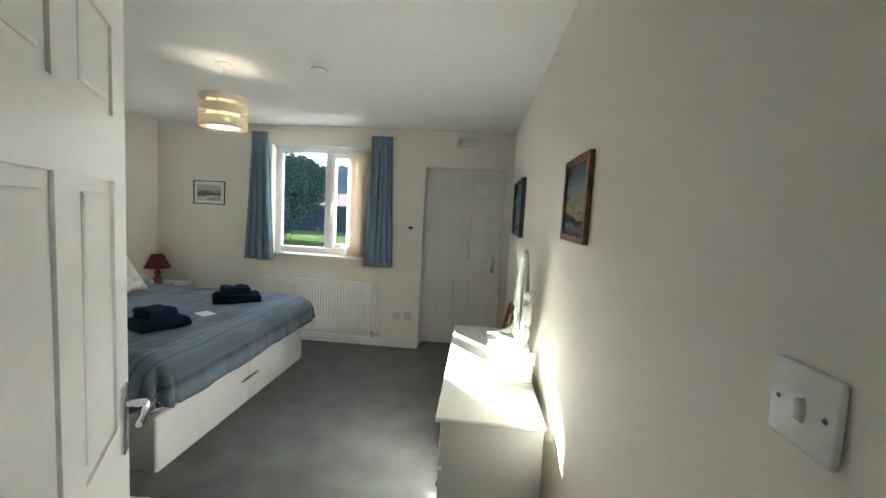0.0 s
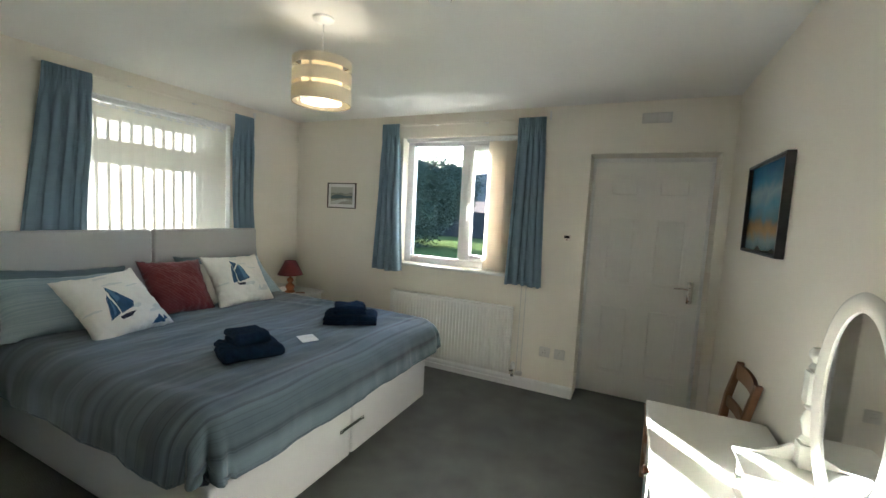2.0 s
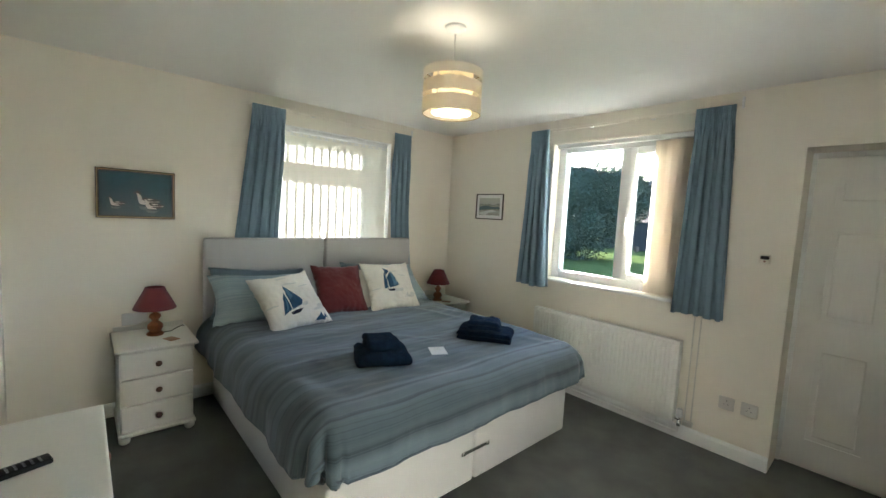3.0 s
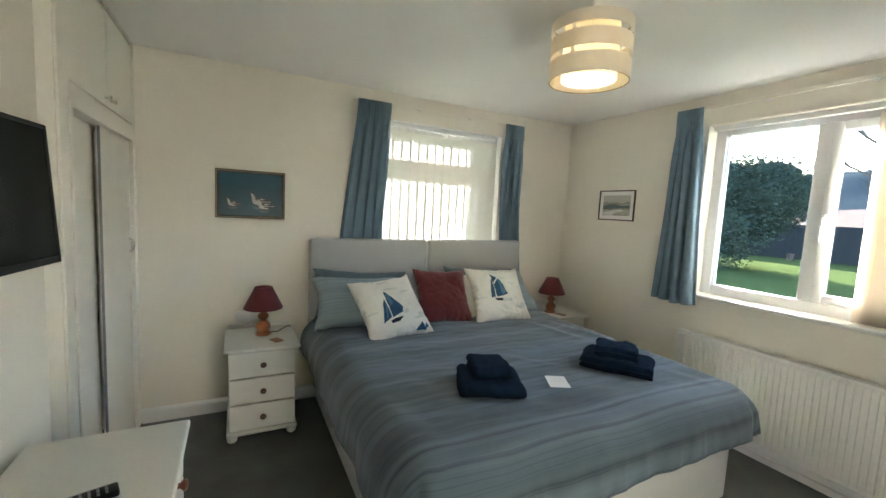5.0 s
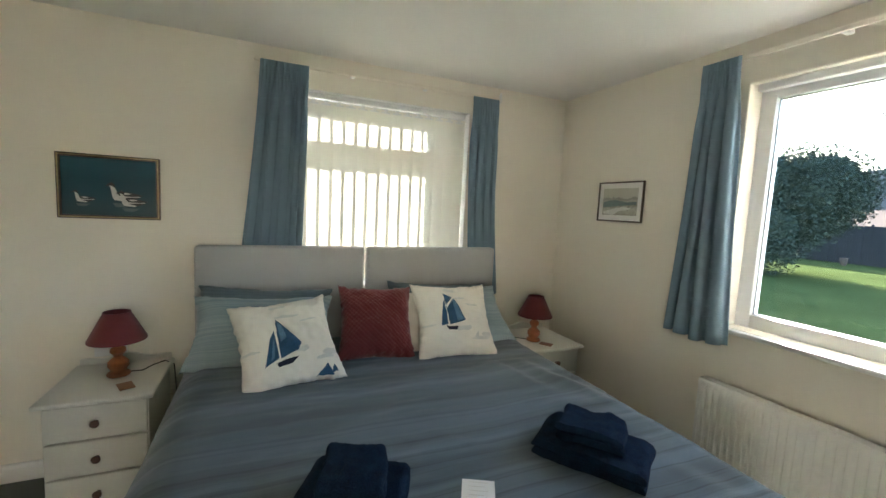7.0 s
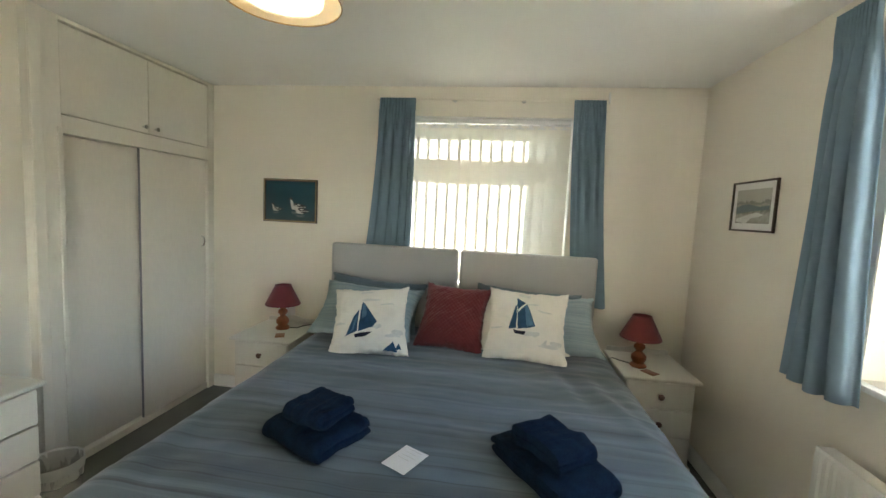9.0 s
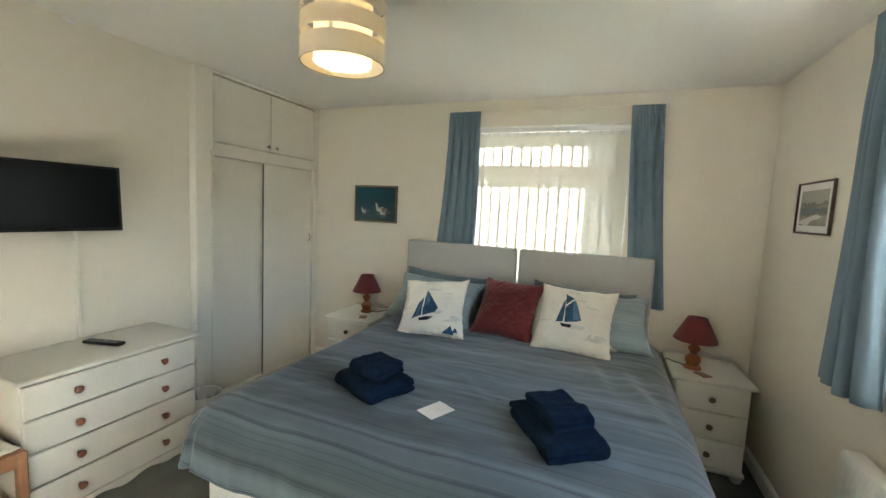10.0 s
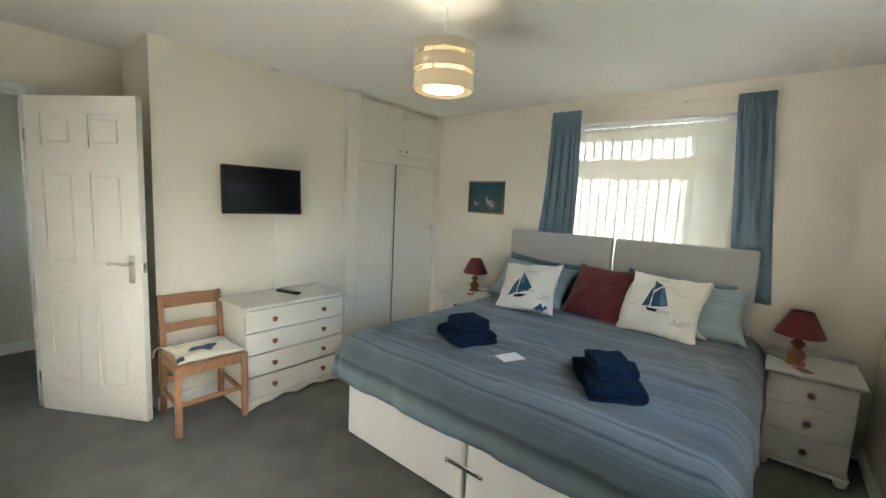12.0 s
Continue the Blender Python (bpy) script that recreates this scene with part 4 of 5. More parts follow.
def pillow(w, h, t, n, seed, prints=(), quilt=0.0):
    """A stuffed cushion in the x, z plane, z up from 0, front towards -y."""
    bm = bmesh.new()
    uvl = bm.loops.layers.uv.new("UVMap")
    sides = []
    for s in (-1, 1):
        grid = []
        for i in range(n + 1):
            line = []
            for j in range(n + 1):
                a, b = 2 * i / n - 1, 2 * j / n - 1
                full = max(0.0, (1 - abs(a) ** 2.8) * (1 - abs(b) ** 2.8)) ** 0.5
                pinch = 1 - 0.12 * (1 - abs(b) ** 1.7) * abs(a) ** 3, 1 - 0.12 * (1 - abs(a) ** 1.7) * abs(b) ** 3
                y = s * t / 2 * full
                y += s * full * (0.012 * noise.noise((a * 2.2 + seed, b * 2.2, s)) + 0.005 * noise.noise((a * 7, b * 7 + seed, s)))
                if quilt:
                    u, v = (a * w + b * h) / quilt, (a * w - b * h) / quilt
                    y -= s * full * 0.0045 * (max(0, 1 - 6 * abs(u - round(u))) + max(0, 1 - 6 * abs(v - round(v))))
                z = h / 2 + b * h / 2 * pinch[1] + 0.010 * noise.noise((a * 2.1, seed, b * 2)) + 0.007 * noise.noise((a * 8, seed + 3, b * 8)) * (abs(a) ** 3 + abs(b) ** 3)
                line.append((bm.verts.new((a * w / 2 * pinch[0] + 0.007 * noise.noise((a * 8, seed + 8, b * 8)) * abs(a) ** 3, y, z)), a * w / 2, h / 2 + b * h / 2))
            grid.append(line)
        sides.append(grid)
        for i in range(n):
            for j in range(n):
                q = (grid[i][j], grid[i + 1][j], grid[i + 1][j + 1], grid[i][j + 1])
                f = bm.faces.new([v for v, _, _ in q])
                cx, cz = sum(p_[1] for p_ in q) / 4, sum(p_[2] for p_ in q) / 4
                for lp, (_, u, v) in zip(f.loops, q):
                    lp[uvl].uv = (u, v)
                if s < 0:
                    for poly, mi in prints:
                        if inside(cx, cz, poly):
                            f.material_index = mi
    bmesh.ops.remove_doubles(bm, verts=bm.verts[:], dist=0.0006)
    return bm


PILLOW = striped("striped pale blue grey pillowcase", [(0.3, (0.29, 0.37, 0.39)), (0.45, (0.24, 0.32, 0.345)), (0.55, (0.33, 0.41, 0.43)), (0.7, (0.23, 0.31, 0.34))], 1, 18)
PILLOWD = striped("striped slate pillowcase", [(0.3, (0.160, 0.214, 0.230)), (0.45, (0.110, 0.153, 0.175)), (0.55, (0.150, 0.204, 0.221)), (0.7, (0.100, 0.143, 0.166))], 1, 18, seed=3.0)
M_CREAM = material("cream printed linen", (0.75, 0.72, 0.64), 0.9, 0, 0.10, 7, 500, 0.4, 0.001, 0.2, 0.2)
M_SAIL = material("blue sail print", (0.025, 0.075, 0.145), 0.9, 0, 0.5, 14, 300, 0.2, 0.001, 0.1, 0.2)
M_SAIL2 = material("pale blue sail print", (0.085, 0.17, 0.265), 0.9, 0, 0.45, 14, 300, 0.2, 0.001, 0.1, 0.2)
M_HULL = material("dark hull print", (0.012, 0.014, 0.03), 0.9, 0, 0.3, 30, 300, 0.2, 0.001, 0.1, 0.2)
M_WASH = material("faint blue grey wash print", (0.60, 0.605, 0.56), 0.9, 0, 0.2, 9, 300, 0.3, 0.001, 0.1, 0.2)
CUSH = [M_CREAM, M_SAIL, M_SAIL2, M_HULL, M_WASH, M_RED]


def blob(cx, cz, rx, rz, seed):
    return [(cx + rx * math.cos(k * 0.3142) * (1 + 0.35 * noise.noise((k * 0.9, seed, 0))), cz + rz * math.sin(k * 0.3142) * (1 + 0.35 * noise.noise((k * 0.8, seed, 4)))) for k in range(20)]


def move(poly, dx, dz, s=1.0):
    return [(x * s + dx, z * s + dz) for x, z in poly]


BIG = [([(-0.045, 0.345), (-0.022, 0.32), (0.05, 0.205), (0.03, 0.165), (-0.055, 0.135), (-0.052, 0.25)], 1), ([(-0.04, 0.335), (-0.022, 0.315), (-0.012, 0.24), (-0.04, 0.22)], 2), ([(-0.088, 0.245), (-0.062, 0.285), (-0.060, 0.14), (-0.130, 0.112)], 1), ([(-0.075, 0.235), (-0.066, 0.245), (-0.082, 0.15), (-0.100, 0.135)], 2), ([(-0.078, 0.116), (-0.07, 0.09), (-0.012, 0.102), (0.024, 0.135), (0.0, 0.133)], 3)]
TALL = [([(-0.068, 0.40), (-0.01, 0.37), (0.052, 0.217), (-0.050, 0.197)], 1), ([(-0.02, 0.355), (-0.008, 0.36), (0.040, 0.225), (0.0, 0.215)], 2), ([(-0.074, 0.34), (-0.064, 0.35), (-0.06, 0.20), (-0.106, 0.186)], 1), ([(-0.060, 0.312), (-0.010, 0.374), (-0.006, 0.362), (-0.054, 0.296)], 0), ([(-0.077, 0.188), (-0.003, 0.184), (-0.010, 0.162), (-0.062, 0.160)], 3)]
MINI = [([(-0.03, 0), (0, 0.035), (0.002, 0)], 4), ([(-0.04, -0.012), (0.04, -0.012), (0.045, -0.004), (-0.045, -0.004)], 4)]


def put_all(polys, dx, dz, s=1.0):
    return [(move(p_, dx, dz, s), i) for p_, i in polys]


_wr = random.Random(17)
WASHES = [(blob(_wr.uniform(-0.2, 0.2), _wr.uniform(0.05, 0.43), _wr.uniform(0.02, 0.06), _wr.uniform(0.004, 0.016), k), 4) for k in range(9)]
CORNER = [([(0.09, 0.012), (0.150, 0.075), (0.175, 0.015)], 1), ([(0.155, 0.02), (0.185, 0.06), (0.20, 0.03)], 1)]


def set_down(name, bm, mats, label, x, y, z, lean, turn, roll=0, group="", smooth=80):
    """Front faces the foot of the bed (+x); leaning back by lean degrees."""
    m = Matrix.Translation((x, y, z)) @ Matrix.Rotation(radians(90 + turn), 4, "Z") @ Matrix.Rotation(radians(-lean), 4, "X") @ Matrix.Rotation(radians(roll), 4, "Y")
    return solid(name, bm, mats, label, name, m, group=group, smooth=smooth)


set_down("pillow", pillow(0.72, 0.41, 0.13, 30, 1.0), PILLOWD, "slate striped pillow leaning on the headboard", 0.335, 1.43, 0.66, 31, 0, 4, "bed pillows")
set_down("pillow", pillow(0.73, 0.44, 0.14, 30, 2.0), PILLOW, "pale blue grey striped pillow at the front", 0.475, 1.42, 0.65, 44, -2, 2, "bed pillows")
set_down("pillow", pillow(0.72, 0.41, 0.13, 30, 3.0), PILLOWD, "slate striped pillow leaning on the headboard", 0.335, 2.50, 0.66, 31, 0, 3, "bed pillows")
set_down("pillow", pillow(0.73, 0.44, 0.14, 30, 4.0), PILLOW, "pale blue grey striped pillow at the front", 0.475, 2.62, 0.65, 44, 2, -3, "bed pillows")
set_down("pillow", pillow(0.62, 0.40, 0.10, 30, 9.0), M_CREAM, "cream cotton pillow behind the boat cushion", 0.475, 2.46, 0.655, 33, 0, -2, "bed pillows")
set_down("cushion", pillow(0.445, 0.465, 0.15, 110, 5.0, (), 0.055), M_RED, "dark red diamond quilted cushion", 0.53, 2.015, 0.65, 37, -3, 3, "scatter cushions")
set_down("cushion", pillow(0.48, 0.49, 0.15, 140, 6.0, WASHES + BIG + CORNER), CUSH, "cream cushion printed with a blue sailing boat", 0.75, 1.585, 0.645, 45, 6, -6, "scatter cushions")
set_down("cushion", pillow(0.50, 0.49, 0.15, 140, 7.0, WASHES + TALL + put_all(MINI, 0.12, 0.11)), CUSH, "cream cushion printed with a tall blue sailing boat", 0.62, 2.48, 0.645, 38, -4, 1, "scatter cushions")


# ---- towels ----
def fold(w, d, layer, seed):
    """A thick cloth folded once over itself: w wide in y, d deep in x, the rounded loop at +x."""
    mid = []
    r = layer / 2
    for k in range(16):
        mid.append((-d / 2 + 0.012 + (d - 0.012 - layer) * k / 15, r, 0.0, 1.0))
    for k in range(1, 10):
        a = -math.pi / 2 + math.pi * k / 10
        mid.append((d / 2 - layer + r * 1.02 * math.cos(a), layer + r * math.sin(a), -math.cos(a), math.sin(a) * -1.0))
    for k in range(16):
        mid.append((d / 2 - layer - (d - 0.012 - layer) * k / 15, 3 * r, 0.0, -1.0))
    n = 30
    bm = bmesh.new()
    rings = []
    m_ = len(mid)
    for j in range(n + 1):
        v = 2 * j / n - 1
        v = math.copysign(abs(v) ** 0.7, v)
        near = max(0.0, (abs(v) - 0.82) / 0.18)
        thick = 0.488 * layer * (0.42 + 0.58 * math.sqrt(max(0.0, 1 - near ** 2)))
        left, right = [], []
        for k, (x, z, nx_, nz_) in enumerate(mid):
            tip = min(1.0, 0.82 + 0.12 * min(k, m_ - 1 - k))
            wob = 0.014 * noise.noise((x * 8 + seed, v * 2.2, z * 10))
            sag = 1 + 0.13 * noise.noise((x * 6, v * 1.8 + seed, 0)) - 0.16 * near ** 2
            yy = v * w / 2 * (1 + 0.03 * noise.noise((x * 9, z * 14, seed))) + 0.004 * math.sin(k * 0.35 + seed)
            for sgn, out in ((1, left), (-1, right)):
                out.append(bm.verts.new((x + wob + sgn * nx_ * thick * tip, yy, max(0.0, (z + sgn * nz_ * thick * tip) * sag + 0.005 * noise.noise((x * 22, v * 7, seed))))))
        rings.append(left + right[::-1])
    size = len(rings[0])
    for a, b in zip(rings, rings[1:]):
        for k in range(size):
            bm.faces.new((a[k], a[(k + 1) % size], b[(k + 1) % size], b[k]))
    for ring in (rings[0], rings[-1]):
        for k in range(m_ - 1):
            bm.faces.new((ring[k], ring[k + 1], ring[size - 2 - k], ring[size - 1 - k]))
    return bm


for x, y, turn, w_, d_, seed in ((1.60, 1.675, -24, 0.30, 0.27, 1.0), (1.635, 2.515, 123, 0.37, 0.26, 4.0)):
    solid("bath_towel", fold(w_, d_, 0.036, seed), M_TOWEL, "navy blue terry bath towel folded on the duvet", "towel", pose(x, y, 0.664, 0, 0, turn), group="folded towels", smooth=70)
    solid("hand_towel", fold(w_ * 0.60, d_ * 0.74, 0.032, seed + 2), M_TOWEL, "small navy blue hand towel folded on the bath towel", "towel", pose(x - 0.015, y + 0.005, 0.7335, 0, 0, turn + 6), group="folded towels", smooth=70)
note = thing("welcome_card", pose(1.685, 2.03, 0.676, 1.5, -1, 62), "white folded paper card lying on the duvet", "card")
part("sheet", prism([(-0.050, -0.064), (0.050, -0.064), (0.050, 0.064), (-0.050, 0.064)], 0.0012), M_PAPER, note)
part("writing", join(*[prism([(-0.02, 0.05 - 0.018 * k), (0.03 - 0.012 * (k % 2), 0.05 - 0.018 * k), (0.03 - 0.012 * (k % 2), 0.053 - 0.018 * k), (-0.035, 0.053 - 0.018 * k)], 0.0004, Matrix.Translation((0, 0, 0.0013))) for k in range(4)]), M_SOCKET, note)


# ---- television ----
tv = thing("television", pose(2.076, 0.142, 1.488, 3.5, 0, -7), "black flat television on a wall bracket, switched off", "television")
part("screen", bx((-0.265, 0.010, -0.150), (0.265, 0.0165, 0.158), 0.001), M_SCREEN, tv, "glossy black glass", smooth=20)
part("bezel", join(bx((-0.275, -0.025, -0.167), (0.275, 0.010, 0.168), 0.006), bx((-0.275, 0.010, -0.167), (-0.265, 0.019, 0.168), 0.002), bx((0.265, 0.010, -0.167), (0.275, 0.019, 0.168), 0.002), bx((-0.265, 0.010, 0.158), (0.265, 0.019, 0.168), 0.002), bx((-0.265, 0.010, -0.167), (0.265, 0.019, -0.150), 0.002)), M_BLACK, tv, smooth=20)
part("back_cover", bx((-0.20, -0.06, -0.11), (0.20, -0.025, 0.10), 0.015), M_BLACK, tv)
part("wall_bracket", join(bx((-0.09, -0.139, -0.09), (0.09, -0.127, 0.09), 0.003), bx((-0.025, -0.128, -0.03), (0.025, -0.055, 0.03), 0.004)), M_BLACK, tv, "black steel bracket")
solid("cable_trunking", join(bx((1.908, 0.0005, 0.728), (1.932, 0.014, 1.36), 0.003)), M_WARD, "slim painted cable trunking down the wall", "trunking")
solid("cable_clip", bx((1.895, 0.001, 2.372), (1.945, 0.03, 2.399), 0.004), M_WHITEP, "small white clip at the top of the wall", "clip")
rm = thing("remote_control", pose(1.925, 0.225, 0.727, 0, 0, 16), "slim black television remote lying on the chest", "remote control")
part("case", bx((-0.024, -0.105, 0.0), (0.024, 0.105, 0.017), 0.006, 3), M_BLACK, rm)
BTN = mesh_of(bx((-0.005, -0.003, 0), (0.005, 0.003, 0.002), 0.0008), "button", M_GREYP)
for k in range(33):
    b_ = new("button", BTN)
    b_.parent = rm
    b_.location = (-0.014 + 0.014 * (k % 3), -0.09 + 0.017 * (k // 3), 0.0168)

# ---- chairs ----
def cushion_seat(w, d, t):
    prints = [(move([(-0.09, 0), (-0.01, 0.085), (0.10, 0.02), (0.06, -0.035), (-0.03, -0.03)], 0.0, 0.19), 1), (blob(0.12, 0.10, 0.03, 0.04, 3), 4), (blob(-0.13, 0.10, 0.04, 0.03, 5), 4), ([(0.15, 0.28), (0.19, 0.28), (0.19, 0.34), (0.15, 0.34)], 1)]
    return pillow(w, d, t, 70, 11.0, prints)


def chair(m):
    """Faces +y; centred; seat about 0.43 high."""
    c = thing("wooden_chair", m, "honey coloured wooden chair with two ladder rails", "chair", "wooden chairs")
    hw, fy, by = 0.19, 0.178, -0.20
    for s in (-1, 1):
        part("front_leg", bx((s * hw - 0.018, fy - 0.036, 0), (s * hw + 0.018, fy, 0.435), 0.007, 3), M_CHAIR, c)
        bm = bmesh.new()
        rings_ = []
        for z, y, r in ((0, by - 0.02, 0.016), (0.22, by + 0.005, 0.018), (0.43, by + 0.012, 0.019), (0.60, by - 0.005, 0.017), (0.785, by - 0.045, 0.015)):
            rings_.append([bm.verts.new((s * 0.175 + a * r, y + b * r, z)) for a, b in ((-1, -1), (1, -1), (1, 1), (-1, 1))])
        for a, b in zip(rings_, rings_[1:]):
            for k in range(4):
                bm.faces.new((a[k], a[(k + 1) % 4], b[(k + 1) % 4], b[k]))
        bm.faces.new(rings_[0])
        bm.faces.new(rings_[-1])
        bmesh.ops.bevel(bm, geom=bm.edges[:], offset=0.004, segments=2, affect="EDGES", profile=0.5)
        part("back_leg", bm, M_CHAIR, c)
        part("side_rail", bx((s * 0.182 - 0.010, by + 0.02, 0.375), (s * 0.182 + 0.010, fy - 0.03, 0.43), 0.004), M_CHAIR, c)
        part("stretcher", bx((s * 0.182 - 0.009, by + 0.02, 0.16), (s * 0.182 + 0.009, fy - 0.02, 0.19), 0.005), M_CHAIR, c)
    part("front_rail", bx((-hw + 0.016, fy - 0.030, 0.372), (hw - 0.016, fy - 0.008, 0.43), 0.004), M_CHAIR, c)
    part("back_rail", bx((-0.16, by + 0.0, 0.375), (0.16, by + 0.022, 0.43), 0.004), M_CHAIR, c)
    part("stretcher", bx((-hw + 0.016, fy - 0.027, 0.185), (hw - 0.016, fy - 0.009, 0.215), 0.005), M_CHAIR, c)
    part("stretcher", bx((-0.16, by - 0.004, 0.225), (0.16, by + 0.014, 0.252), 0.005), M_CHAIR, c)
    for z0, z1, y in ((0.70, 0.782, -0.036), (0.545, 0.60, -0.004)):
        part("ladder_rail", prism([(-0.162 + 0.324 * k / 16, -0.018 * math.sin(math.pi * k / 16)) for k in range(17)] + [(0.162 - 0.324 * k / 16, 0.016 - 0.018 * math.sin(math.pi * k / 16)) for k in range(17)], z1 - z0, Matrix.Translation((0, by + y - 0.008, z0)), 0.003), M_CHAIR, c)
    part("seat", bx((-0.195, by + 0.022, 0.430), (0.195, fy + 0.008, 0.444), 0.006), M_CHAIR, c)
    return c


ch = chair(pose(2.545, 0.285, 0, 0, 0, -2))
copy_thing(ch, pose(3.774, 2.565, 0, 0, 0, 90))
seat = thing("seat_cushion", pose(2.548, 0.295, 0.462, 0, 0, -2), "cream seat cushion with a blue boat print, tied to the chair", "cushion")
sq = part("pad", cushion_seat(0.385, 0.36, 0.045), CUSH, seat, smooth=80)
sq.matrix_basis = Matrix.Translation((0, -0.18, 0)) @ Matrix.Rotation(radians(-90), 4, "X")
part("tie", join(tube([(0.17, -0.165, 0), (0.20, -0.19, 0.005), (0.225, -0.185, -0.02), (0.235, -0.17, -0.05)], 0.004, 6), tube([(0.18, -0.17, 0), (0.21, -0.16, 0.01), (0.235, -0.15, 0.0)], 0.004, 6)), M_CREAM, seat, "knotted cream cloth tie")

# ---- dressing mirror on the long chest ----
dm = thing("dressing_mirror", pose(3.912, 1.405, 0.70, 0, 0, 90), "white oval dressing mirror on a stand with two small drawers", "mirror")
# local x along the wall, front at +y (into the room)
part("base", join(bx((-0.255, -0.09, 0.0), (0.255, 0.125, 0.012), 0.004), bx((-0.09, -0.09, 0.012), (0.09, 0.085, 0.024), 0.004)), M_FURN, dm)
for s in (-1, 1):
    a, b = sorted((s * 0.10, s * 0.244))
    part("drawer_case", bx((a, -0.085, 0.012), (b, 0.105, 0.103), 0.003), M_FURN, dm)
    part("case_top", bx((a - 0.008, -0.09, 0.103), (b + 0.008, 0.128, 0.115), 0.005), M_FURN, dm)
    dr = part("drawer", bx((a + 0.010, 0.103, 0.022), (b - 0.010, 0.114, 0.095), 0.003), M_FURN, dm)
    add_knob(dr, pose((a + b) / 2, 0.114, 0.058, -90), KNOBW)
    px = s * 0.222
    part("side_scroll", prism([(-0.09, 0.115), (0.10, 0.115), (0.06, 0.122), (0.02, 0.14), (-0.01, 0.165), (-0.09, 0.168)], 0.012, Matrix.Translation((s * 0.246 - 0.006, 0, 0)) @ Matrix.Rotation(radians(90), 4, "Z") @ Matrix.Rotation(radians(90), 4, "X"), 0.002), M_FURN, dm)
    part("post", join(bx((px - 0.022, -0.062, 0.115), (px + 0.022, -0.018, 0.185), 0.003), lathe([(0, 0.185), (0.014, 0.185), (0.021, 0.197), (0.014, 0.210), (0.017, 0.228), (0.023, 0.250), (0.017, 0.272), (0.012, 0.284), (0.019, 0.294), (0.012, 0.304), (0, 0.304)], 18, (px, -0.04, 0)), bx((px - 0.021, -0.061, 0.304), (px + 0.021, -0.019, 0.396), 0.004), lathe([(0, 0.396), (0.013, 0.396), (0.019, 0.408), (0.011, 0.422), (0.013, 0.428), (0.021, 0.440), (0.022, 0.452), (0.015, 0.464), (0.0, 0.468)], 18, (px, -0.04, 0))), M_FURN, dm, "turned post with a ball finial", smooth=35)
    part("pivot", lathe([(0, -0.01), (0.006, -0.01), (0.006, 0.01), (0, 0.01)], 10), M_CHROME, dm).matrix_basis = pose(s * 0.205, -0.04, 0.35, 0, 90)
RX, RZ = 0.156, 0.240
bm = bmesh.new()
secs = [(-0.004, -0.012), (0.010, -0.014), (0.036, -0.012), (0.044, 0.0), (0.036, 0.010), (0.024, 0.013), (0.010, 0.008), (-0.004, 0.004)]
rings = []
for k in range(64):
    a = 2 * math.pi * k / 64
    rings.append([bm.verts.new(((RX + r) * math.cos(a), y, (RZ + r) * math.sin(a))) for r, y in secs])
for k in range(64):
    for j in range(len(secs)):
        bm.faces.new((rings[k][j], rings[(k + 1) % 64][j], rings[(k + 1) % 64][(j + 1) % 8], rings[k][(j + 1) % 8]))
tilt = pose(0, -0.036, 0.375, 0.5)
fr = part("oval_frame", bm, M_FURN, dm, smooth=60)
fr.matrix_basis = tilt
gl = part("glass", prism([(RX * math.cos(2 * math.pi * k / 64), RZ * math.sin(2 * math.pi * k / 64)) for k in range(64)], 0.004, Matrix.Rotation(radians(90), 4, "X")), M_MIRROR, dm, "clear silvered mirror glass", smooth=0)
gl.matrix_basis = tilt


# ---- pictures ----
def ramp_picture(name, stops, axis_z=True, scale=8.0, mixin=0.12, size=1.0, rough=0.25):
    """A painted sheet: colours by height with loose brushwork. Object z runs 0..size."""
    m = bpy.data.materials.new(name)
    m.use_nodes = True
    nt = m.node_tree
    b = nt.nodes["Principled BSDF"]
    b.inputs["Roughness"].default_value = rough
    at = nt.nodes.new("ShaderNodeTexCoord")
    sep = nt.nodes.new("ShaderNodeSeparateXYZ")
    nt.links.new(at.outputs["Object"], sep.inputs[0])
    nz = nt.nodes.new("ShaderNodeTexNoise")
    nz.inputs["Scale"].default_value, nz.inputs["Detail"].default_value, nz.inputs["Distortion"].default_value = scale, 6, 1.2
    nt.links.new(at.outputs["Object"], nz.inputs["Vector"])
    c1 = nt.nodes.new("ShaderNodeMath")
    c1.operation = "DIVIDE"
    c1.inputs[1].default_value = size
    nt.links.new(sep.outputs[2], c1.inputs[0])
    c0 = nt.nodes.new("ShaderNodeMath")
    c0.operation = "SUBTRACT"
    c0.inputs[1].default_value = 0.5
    nt.links.new(nz.outputs["Fac"], c0.inputs[0])
    c2 = nt.nodes.new("ShaderNodeMath")
    c2.operation = "MULTIPLY_ADD"
    c2.inputs[1].default_value = mixin
    nt.links.new(c0.outputs[0], c2.inputs[0])
    nt.links.new(c1.outputs[0], c2.inputs[2])
    nt.links.new(ramp_of(nt, c2.outputs[0], stops), b.inputs["Base Color"])
    return m


